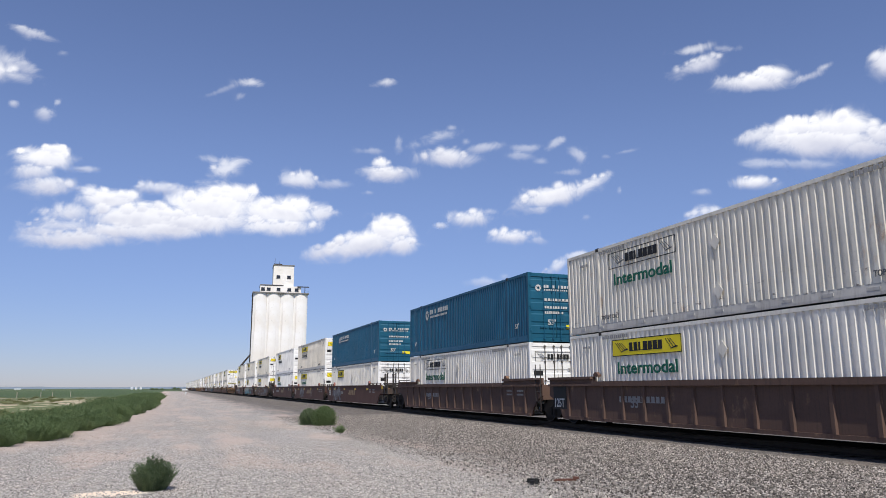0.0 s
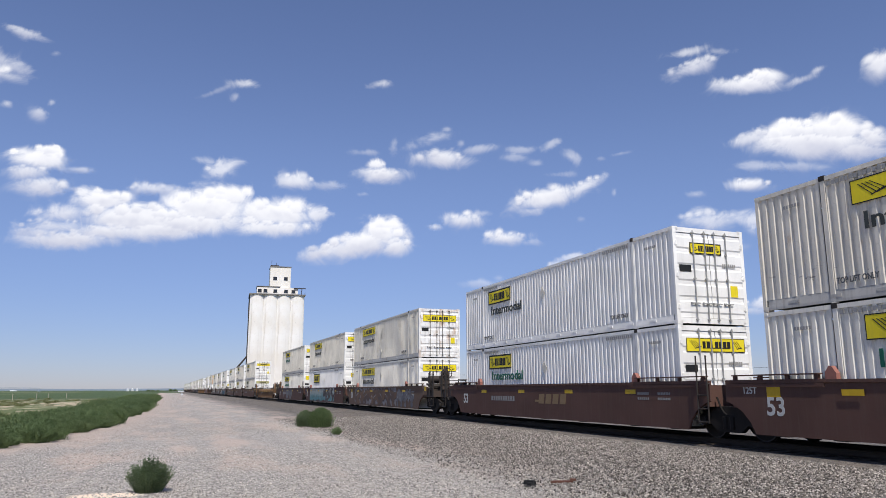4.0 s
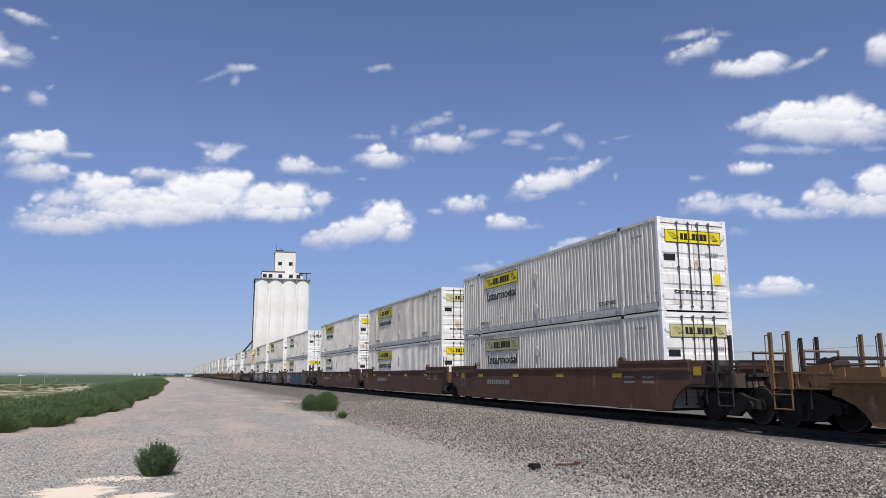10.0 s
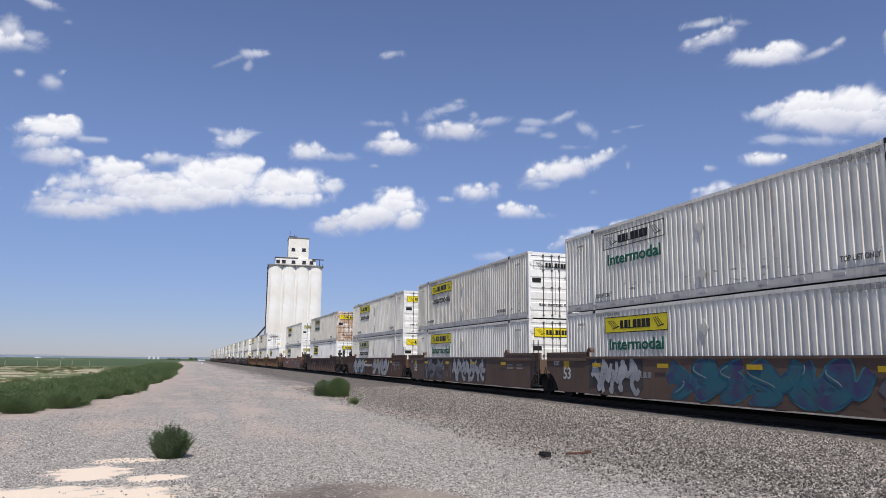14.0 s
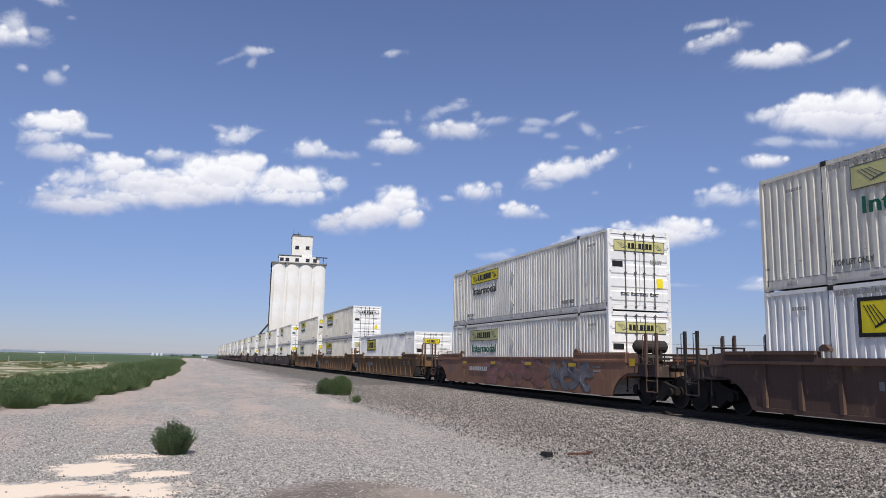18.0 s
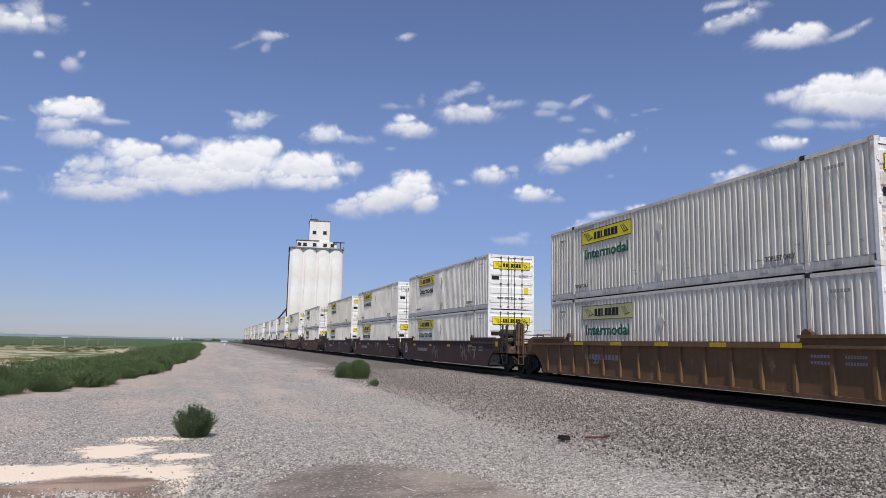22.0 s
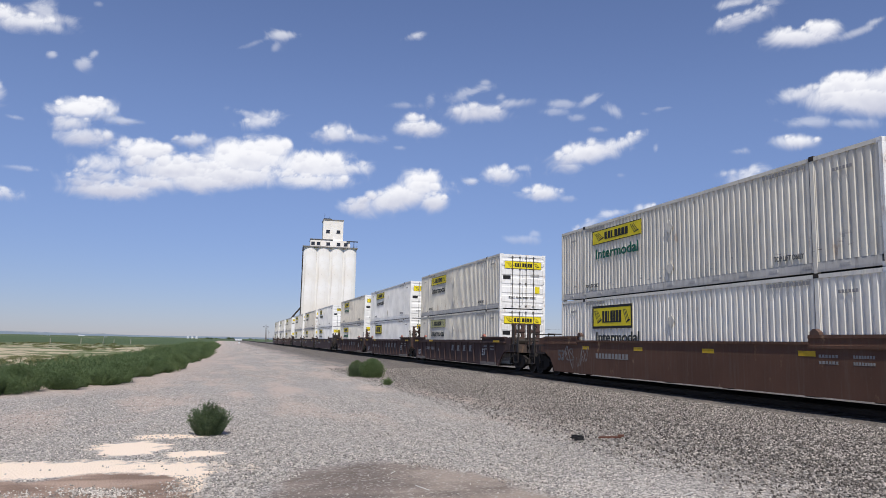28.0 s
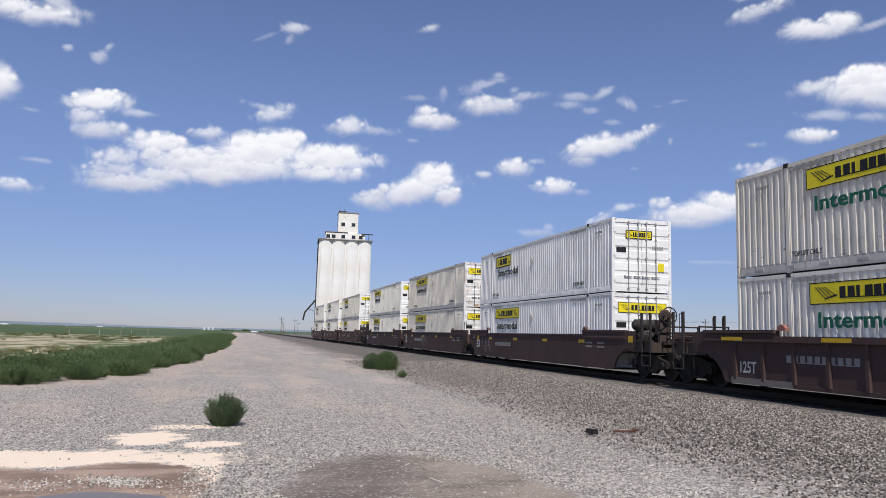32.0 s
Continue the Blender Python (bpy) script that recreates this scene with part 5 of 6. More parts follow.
def well_car(spec, front, back):
    """spec: paint, ribbed, graffiti strokes (paint, outline, start, end). front, back: 'A' shared truck, 'C' coupler end, '-' none."""
    col, ribbed, tags, seed = spec
    names = {"umber": "weathered umber", "brown": "oxide brown", "redbrown": "red-brown", "darkbrown": "dark brown", "tan": "weathered tan yellow", "orange": "rust-stained orange", "greybrown": "grey-brown"}
    label = names[col] + (" ribbed" if ribbed else " smooth-sided") + " railway well car" + (" with spray-paint scrawls" if tags else " on the track")
    car = tagged(new("well_car"), label, "railway car", "well cars of the train")
    low = seed == 8
    shelf = 2 <= seed <= 7
    dark_ribbed = ribbed and col == "darkbrown"
    step = DECK + 0.01 if low or shelf else STEP
    k = 0.76 if low else 1.0
    squat = Matrix.Translation((0, 0, BASE * (1 - k))) @ Matrix.Diagonal((1, 1, k, 1))
    for s in (-1, 1):
        part("well_side", dyed(("ws", s, step), lambda: well_side(s, step), col), car, "", squat)
        part("top_chord", dyed(("tc", s, ribbed, low), lambda: top_chord(s, ribbed, DECK + 0.02 if low else STEP), col), car, "", squat)
        for y0, y1 in ((-1.3, 2.2), (LEN - 1.75, LEN + 1.3)):
            part("end_chord", dyed(("ec", s, ribbed, step, y0), lambda: end_chord(s, ribbed, step + 0.01, y0, y1), col), car, "", squat)
            if shelf:
                def ledge():
                    m = Mesh().box(s * 1.42 - 0.1, s * 1.42 + 0.06, y0 + 0.1, y1 - 0.25, 1.63, 1.66)
                    for q in range(4):
                        yy = y0 + 0.15 + (y1 - y0 - 0.5) * q / 3
                        m.box(s * 1.42 - 0.05, s * 1.42 + 0.02, yy, yy + 0.1, DECK, 1.63)
                    return m.done("end_ledge", "steel")
                part("end_ledge", dyed(("ledge", s, y0), ledge, col), car)
        if ribbed:
            part("bottom_chord", dyed(("bc", s), lambda: bottom_chord(s), col), car)
            for i in range(15):
                part("rib", dyed(("rib", s), lambda: rib(s), col), car, "", squat @ pose(0, 0.1 + (LEN - 0.2) * i / 14, 0))
        for y in (2.0, LEN - 1.95):
            part("guide_block", dyed("guide", cone_guide, "guide" if shelf or dark_ribbed else "umber"), car, "red-brown container guide",
                 pose(s * 1.42, y, 1.24 if low else DECK + 0.02 if shelf else STEP + 0.01) @ Matrix.Diagonal((1, 1, 1 if shelf else 0.55, 1)))
    part("well_floor", shared("floorw", well_floor), car)
    part("bulkhead", dyed(("bh", 0), lambda: bulkhead(-1.2, -0.15), col), car)
    part("bulkhead", dyed(("bh", 1), lambda: bulkhead(LEN + 0.15, LEN + 1.2), col), car)
    for kind, f, m in ((front, -1, None), (back, 1, None)):
        off = 0.0 if f < 0 else LEN
        if kind == "C":
            def put(name, me, label="", x=None, off=off):
                return part(name, me, car, label, pose(0, off, 0) if x is None else pose(0, off, 0) @ x)
            put("end_platform", dyed(("pf", f), lambda: platform(f), "tan" if col == "tan" else "grime"))
            put("coupler", shared(("cpl", f), lambda: coupler(f)), "dark steel coupler")
            rail_col = "tan" if col == "tan" else "umber" if col == "orange" else "steel"
            for s in (-1, 1):
                put("side_sill", dyed(("sill", f, s), lambda: side_sill(f, s), "tan" if col == "tan" else "grime"))
                put("stirrup", dyed(("stir", f, s), lambda: stirrup(f, s), rail_col), "hanging steel step")
                for y in (2.45, 3.0):
                    put("ladder_post", dyed(("lpost", s), lambda: ladder_post(s), rail_col), "", pose(0, f * y, 0))
            put("handrail", dyed(("hr", f), lambda: handrail(f), rail_col))
            put("brake_pipe", shared(("pipe", f), lambda: pipework(f)), "dark brake pipes and rods")
            for s in (-1, 1):
                def plate():
                    return Mesh().prism([(f * 1.35, 1.0), (f * 1.35, step), (f * 2.0, step - 0.06), (f * 2.0, 1.3), (f * 1.9, 1.02)], *sorted((s * 1.405, s * 1.455)), "x").done("end_side", "brown")
                put("end_side", dyed(("es", f, s, step), plate, col))
            if f < 0 and not ribbed:
                put("yellow_plate", shared("yplate", lambda: Mesh().box(0, 0.42, -0.004, 0, 0, 0.3).done("yellow_plate", "amber")), "yellow reflective plate", side_pose(-1.46, f * 1.65 + 0.16, 1.24) @ Matrix.Diagonal((0.75, 1, 0.8, 1)))
            put("end_brace", shared(("brace", f), lambda: end_brace(f)))
            put("walkway", shared(("way", f), lambda: walkway(f)), "open steel walkway")
            put("brake_cylinder", shared(("cyl", f), lambda: brake_cylinder(f)), "dark brake cylinder")
            put("valve_box", shared(("valve", f), lambda: valve_box(f)))
            wheel = seed in (11, 14) if f > 0 else seed not in (2, 9, 12, 15, 16, 17, 25)
            if wheel:
                put("brake_stand", dyed(("bg", f), lambda: brake_gear(f), "tan" if col == "tan" else "grime"))
                put("brake_wheel", shared(("bw", f), lambda: brake_wheel(f)), "round hand-brake wheel", pose(-0.6, f * 2.8, 2.2))
            if wheel or (f < 0 and seed == 16):
                put("air_tank", shared(("at", f), lambda: air_tank(f)), "dark air reservoir")
            truck(car, off + f * 2.35)
        elif kind == "A" and f > 0:
            truck(car, LEN + 1.65)
            part("joint", shared("joint", lambda: Mesh().box(-0.5, 0.5, LEN + 0.9, LEN + 2.4, 0.85, 1.1).done("joint", "steel")), car)
        elif kind == "A":
            def steps():
                m = Mesh()
                for y in (-1.34, -0.94):
                    m.tube((-1.53, y, 0.42), (-1.53, y, 2.2), 0.022, 6).tube((-1.53, y, 1.45), (-1.44, y, 1.45), 0.02, 6)
                for z in (0.45, 0.8, 1.15):
                    m.tube((-1.53, -1.34, z), (-1.53, -0.94, z), 0.02, 6)
                return m.done("ladder", "steel")
            part("ladder", dyed("jladder", steps, col if col in ("tan", "orange") else "steel"), car, "steel ladder")
            if not ribbed:
                part("brake_hose", shared("hose", lambda: Mesh().path(smooth3([(-1.2, -1.3, 1.1), (-1.4, -1.5, 0.7), (-1.3, -1.9, 0.62), (-1.1, -2.2, 0.9)]), 0.025, 6).done("brake_hose", "truck")), car)
    if ribbed and col != "umber" and (front == "A" or seed == 25):
        frame_me = dyed("endframe", lambda: end_frame(), col)
        part("end_frame", frame_me, car, "upright steel frame over the joint", pose(0.0, -1.75 if seed == 25 else -0.95, -0.16 if seed == 25 else 0.35 if col == "tan" else 0) @ Matrix.Diagonal((1, 1, 0.75 if col == "tan" else 1, 1)))
    # markings on the side
    x = -1.4605
    painted = any(t[0] != V for t in tags)
    number_at = {14: 10.2, 16: LEN - 3.2, 7: LEN - 2.6}.get(seed, LEN - (2.1 if dark_ribbed else 3.3))
    part("car_number", dyed(("ticks", 2.4, 0.19, 10), lambda: tick_row(2.4, 0.19, 10), "chalk" if seed in (14, 16) else "faded"), car, "white number in plain bars", side_pose(x - (0.03 if seed in (14, 16) else 0.0), number_at, 0.85))
    part("marking", lettering("53", 0.42 if not ribbed else 0.34 if dark_ribbed else 0.3, "mark" if col in ("orange", "redbrown") else "faded" if ribbed and not dark_ribbed else "chalk"), car, "",
         side_pose(x, 2.2 if dark_ribbed else LEN - 3.9 if ribbed else LEN, 0.7))
    if not ribbed and back == "A":
        part("marking", lettering("125T", 0.16, "chalk"), car, "", side_pose(x, LEN + 0.75, 1.2))
        part("yellow_plate", shared("yplate", lambda: Mesh().box(0, 0.42, -0.004, 0, 0, 0.3).done("yellow_plate", "amber")), car, "yellow reflective plate", side_pose(x, LEN - 0.05, 1.12))
    if dark_ribbed:
        part("marking", lettering("125T", 0.3, "chalk"), car, "", side_pose(x, LEN - 0.22, 0.52) @ Matrix.Diagonal((0.8, 1, 1, 1)))
        part("marking", lettering("A", 0.2, "chalk"), car, "", side_pose(x, LEN - 5.3, 0.8))

        def slanted():
            m = Mesh()
            m.prism([(0.0, 0.0), (0.5, 0.0), (0.5, 0.05), (0.34, 0.05), (0.42, 0.14), (0.46, 0.34), (0.12, 0.34), (0.05, 0.05), (0.0, 0.05)], -0.004, 0, "y")
            return m.done("name_bar", "chalk")
        for q in range(4):
            part("name_bar", dyed("slant", slanted, "faded"), car, "slanted white name letter as a plain bar", side_pose(x, 7.86 - 1.139 * q, 0.86))
        for y in (2.3, LEN + 0.05):
            part("bottom_plate", shared("bplate", lambda: Mesh().box(0, 2.4, -0.012, 0, 0, 0.17).done("bottom_plate", "plate")), car, "bare grey strip along the lower edge", side_pose(-1.501, y, BASE - 0.02))
        for y in (0.2, LEN - 3.4, LEN + 0.4):
            part("reflector", shared("refl2", lambda: Mesh().box(0, 0.9, -0.004, 0, 0, 0.1).done("reflector", "amber")), car, "yellow reflective strip", side_pose(-1.561, y, DECK - 0.11))
    if ribbed and col == "tan":
        for q in range(5):
            part("reflector", shared("refl3", lambda: Mesh().box(0, 0.7, -0.004, 0, 0, 0.12).done("reflector", "amber")), car, "yellow reflective strip", side_pose(-1.561, LEN - 2.6 - 2.7 * q, 1.06 if low else DECK - 0.13))
    if not ribbed:
        for i in range(4):
            part("reflector", shared("refl", lambda: Mesh().box(0, 0.55, -0.004, 0, 0, 0.13).done("reflector", "amber")), car, "yellow reflective strip", side_pose(x - (0.03 if painted else 0.0), LEN - 2.2 - 3.8 * i, 1.17))
    for y, n in ((0.9, 8), (1.9, 6)):
        part("small_print", dyed(("ticks", 0.6, 0.07, n), lambda: tick_row(0.6, 0.07, n), "faded"), car, "", side_pose(x, y, 1.15))
        part("small_print", dyed(("ticks", 0.6, 0.07, n), lambda: tick_row(0.6, 0.07, n), "faded"), car, "", side_pose(x, y, 1.0))
    if ribbed and col in ("tan", "umber") and back == "A":
        part("data_panel", shared("panel125", data_panel), car, "black data panel", side_pose(x - 0.001, LEN + 1.05, 0.55))
        part("marking", lettering("125T", 0.3, "chalk"), car, "", side_pose(x - 0.008, LEN + 1.0, 0.62) @ Matrix.Diagonal((0.85, 1, 1, 1)))
    if col == "brown" and not ribbed and (not tags or seed in (2, 3)):
        def logo():
            m = Mesh()
            for i in range(4):
                m.prism([(0.55 * i, 0), (0.55 * i + 0.42, 0), (0.55 * i + 0.5, 0.36), (0.55 * i + 0.08, 0.36)], -0.004, 0, "y")
            m.prism([(-0.3, 0.06), (0, 0.06), (0.04, 0.14), (-0.26, 0.14)], -0.004, 0, "y")
            return m.done("name_bar", "gold")
        part("name_bar", shared("goldlogo", logo), car, "gold name in slanted bars", side_pose(x, 8.4, 0.78))
    for i, (fill, line, y0, y1) in enumerate(tags):
        if fill == V:
            for me in thin_scrawl(seed * 5 + i, y0, y1, 0.4, 1.38):
                part("spray_line", me, car, "thin faded spray-paint line")
            continue
        style = STYLES[fill]
        if line:
            part("spray_cloud", spray_cloud(seed + i, y0 - 0.25, y1 + 0.25, 0.3, 1.46, line), car, "sprayed backing colour")
        for e, b, h in scrawl(seed * 7 + i, y0, y1, 0.27, 1.48, style):
            ob = part("spray_outline", e, car)
            part("spray_letter", b, ob)
            part("spray_highlight", h, ob)
    return car


V = "spray_veil"
# fill, outline, highlight, width of one shape, half width of its strokes, outline beyond that
STYLES = {"spray_rust": ("spray_rust", "spray_soot", "spray_white", 1.25, 0.2, 0.05),
          "spray_fade": ("spray_fade", "spray_soot", "spray_white", 0.95, 0.15, 0.022),
          "spray_soot": ("spray_soot", "spray_white", "spray_white", 1.3, 0.14, 0.02),
          "spray_silver": ("spray_silver", "spray_soot", "spray_white", 0.62, 0.1, 0.025),
          "spray_veil2": ("spray_grey", "spray_veil", "spray_white", 0.85, 0.14, 0.012),
          "spray_violet": ("spray_violet", "spray_aqua", "spray_mint", 1.1, 0.17, 0.06),
          "spray_white": ("spray_silver", "spray_soot", "spray_mint", 1.25, 0.18, 0.07),
          "spray_aqua": ("spray_aqua", "spray_soot", "spray_mint", 1.1, 0.15, 0.04),
          "spray_pink": ("spray_pink", "spray_rust", "spray_lilac", 1.4, 0.22, 0.02),
          "spray_lilac": ("spray_grey", "spray_soot", "spray_white", 0.9, 0.14, 0.02)}
# each car: paint, ribbed, sprayed pieces (fill, backing, start, end), number
WELLS = [
    ("umber", True, (), 0), ("umber", True, (), 1),
    ("brown", False, (("spray_lilac", "", 11.4, 14.6),), 2), ("brown", False, (("spray_lilac", "", 10.5, 12.8), (V, "", 5.4, 7.2)), 3), ("brown", False, (), 4),
    ("greybrown", False, (("spray_rust", "spray_lilac", 4.2, 14.6), ("spray_lilac", "", 0.6, 3.8)), 5),
    ("brown", False, (("spray_fade", "spray_fade", 8.0, 14.2), ("spray_soot", "spray_fade", 3.2, 7.6)), 6),
    ("brown", False, (("spray_veil2", "", 6.6, 10.8), (V, "", 11.0, 13.2)), 7),
    ("tan", True, (), 8),
    ("redbrown", False, (), 9), ("redbrown", False, (), 10), ("redbrown", False, ((V, "", 1.6, 7.0), (V, "", 12.0, 15.0)), 11),
    ("greybrown", False, (("spray_silver", "spray_soot", 11.2, 14.0), ("spray_violet", "greybrown", 3.0, 9.6), ("spray_lilac", "", 0.6, 2.4)), 12),
    ("greybrown", False, (("spray_silver", "spray_soot", 4.6, 9.0), ("spray_lilac", "spray_soot", 11.0, 13.8), (V, "", 9.3, 10.6)), 13),
    ("redbrown", False, (("spray_white", "spray_aqua", 10.6, 14.4), ("spray_white", "redbrown", 3.2, 7.6), (V, "", 0.0, 2.0)), 14),
    ("umber", True, (), 15),
    ("orange", False, (("spray_pink", "orange", 4.6, 11.4), ("spray_lilac", "", 1.0, 4.2)), 16),
    ("tan", True, (), 17), ("tan", True, (), 18), ("tan", True, (), 19),
    ("darkbrown", False, ((V, "", 1.4, 3.4), (V, "", 8.0, 9.0)), 20), ("darkbrown", False, ((V, "", 4.6, 6.6),), 21), ("darkbrown", False, ((V, "", 3.4, 6.0),), 22),
    ("redbrown", False, ((V, "", 11.0, 12.2),), 23), ("redbrown", False, ((V, "", 13.4, 15.2),), 24),
    ("darkbrown", True, (), 25), ("darkbrown", True, (), 26), ("darkbrown", True, (), 27),
    ("darkbrown", False, ((V, "", 13.6, 15.2),), 28), ("darkbrown", False, ((V, "", 9.0, 11.0),), 29), ("darkbrown", False, (), 30),
    ("brown", False, (), 31), ("brown", False, (), 32), ("brown", False, (), 33)]
LINK = "ACAACAACCAACAACCCAACAACCCAACAACAA"
PITCH = {"A": 19.45, "C": 23.537}
# each container: paint, side panel, word, door panel, rust
LOAD = [
    (("grey", "o", "G", "y", 0), ("white", "y", "G", "y", 0)),
    (("teal", "", "", "", 0), ("white", "o", "G", "o", 0)),
    (("teal", "", "", "", 0), ("white", "m", "", "o", 1)),
    (("cream", "y", "K", "y", 1), ("white", "y", "G", "y", 0)),
    (("bright", "m", "K", "s", 0), ("bright", "m", "G", "y", 0)),
    (("grey", "y", "K", "y", 2), ("white", "y", "K", "y", 0)),
    (("grey", "y", "K", "y", 1), ("bright", "n", "", "s", 0)),
    (("grey", "y", "G", "y", 1), ("white", "y", "G", "y", 0)),
    (),
    (("grey", "y", "K", "y", 1), ("grey", "f", "K", "f", 0)),
    (("grey", "y", "K", "f", 1), ("white", "y", "K", "y", 0)),
    (("white", "y", "G", "y", 2), ("white", "o", "G", "o", 0)),
    (("white", "o", "G", "o", 0), ("white", "y", "G", "y", 0)),
    (("grey", "y", "K", "o", 0), ("white", "y", "G", "y", 1)),
    (("white", "y", "K", "y", 1), ("white", "f", "K", "y", 1)),
    (("grey", "f", "G", "y", 3), ("bright", "n", "", "s", 0)),
    (("white", "y", "K", "f", 0), ("white", "f", "G", "f", 0)),
    (("bright", "n", "", "s", 0),),
    (("grey", "y", "K", "o", 0), ("grey", "y", "K", "f", 0)),
    (("grey", "y", "G", "y", 2), ("grey", "f", "G", "y", 0)),
    (("white", "y", "K", "y", 0), ("white", "y", "G", "y", 0)),
    (("white", "y", "K", "o", 0), ("white", "y", "K", "y", 0)),
    (("grey", "y", "G", "y", 1), ("white", "y", "G", "y", 0)),
    (("white", "f", "K", "f", 2), ("white", "y", "K", "y", 0)),
    (("grey", "y", "G", "y", 2), ("white", "n", "K", "s", 0)),
    (("grey", "y", "K", "y", 1), ("grey", "f", "K", "y", 1)),
    (("bright", "y", "K", "y", 0), ("bright", "n", "", "s", 0)),
    (("cream", "y", "G", "y", 0), ("white", "y", "G", "y", 0)),
    (("bright", "m", "K", "s", 0), ("bright", "y", "K", "y", 0)),
    (("cream", "y", "K", "y", 2), ("cream", "y", "K", "y", 1)),
    (("white", "y", "K", "y", 0), ("white", "y", "K", "y", 0)),
    (("grey", "y", "K", "y", 0), ("grey", "y", "K", "y", 0)),
    (("white", "f", "K", "y", 0), ("white", "f", "K", "y", 0)),
    (("white", "f", "K", "y", 0), ("white", "f", "K", "y", 0))]

TRAIN = []      # (thing, place along the train, height over the rail)


def build_train():
    at = 0.0
    for i, spec in enumerate(WELLS):
        front = "C" if i == 0 or LINK[i - 1] == "C" else "A"
        if i == 0:
            front = "A"
        back = LINK[i] if i < len(LINK) else "C"
        TRAIN.append((well_car(spec, front, back), at, 0.0))
        load = LOAD[i]
        if len(load) == 2:
            TRAIN.append((container(load[1], "in a well car"), at, 0.255))
            TRAIN.append((container(load[0], "stacked on another"), at, 0.255 + TALL + 0.012))
        elif load:
            TRAIN.append((container(load[0], "alone in a well car"), at, 0.255))
        if i < len(LINK):
            at += PITCH[LINK[i]]


build_train()

# ---- distance: poles, far farm, clouds ----
def utility_pole():
    m = Mesh().tube((0, 0, 0), (0, 0, 9.5), 0.16, 8, 0.11)
    top = tagged(new("utility_pole", m.done("utility_pole", "pole")), "weathered wooden utility pole with one crossarm", "utility pole", "poles along the line")
    part("crossarm", Mesh().box(-1.5, 1.5, -0.07, 0.07, 8.2, 8.35).done("crossarm", "pole"), top)
    for x in (-1.4, -0.8, 0.8, 1.4):
        part("insulator", shared("insul", lambda: Mesh().tube((0, 0, 0), (0, 0, 0.3), 0.07, 6).done("insulator", "steel")), top, m=pose(x, 0, 8.35))
    return top


def poles():
    first = utility_pole()
    spots = [(150.0, 214.0), (172.0, 139.0), (130.0, 300.0), (110.0, 390.0), (90.0, 480.0), (22.0, 420.0), (33.0, 470.0), (30.0, 560.0), (46.0, 620.0), (40.0, 720.0)]
    first.matrix_world = pose(*spots[0], 0, rz=14)
    for x, y in spots[1:]:
        copy_thing(first, pose(x, y, 0, rz=14))
    for a, b in zip([(195.0, 50.0)] + spots[1:2] + spots[:1] + spots[2:4], spots[1:2] + spots[:1] + spots[2:5]):
        m = Mesh()
        for o in (-1.4, 1.4):
            pts = []
            for i in range(9):
                t = i / 8
                pts.append((a[0] + (b[0] - a[0]) * t + o, a[1] + (b[1] - a[1]) * t, 8.65 - 1.6 * 4 * t * (1 - t) * 0.5))
            m.path(pts, 0.02, 4)
        tagged(new("wire", m.done("wire", "steel")), "thin sagging wires between utility poles", "wire", "wires between the poles")


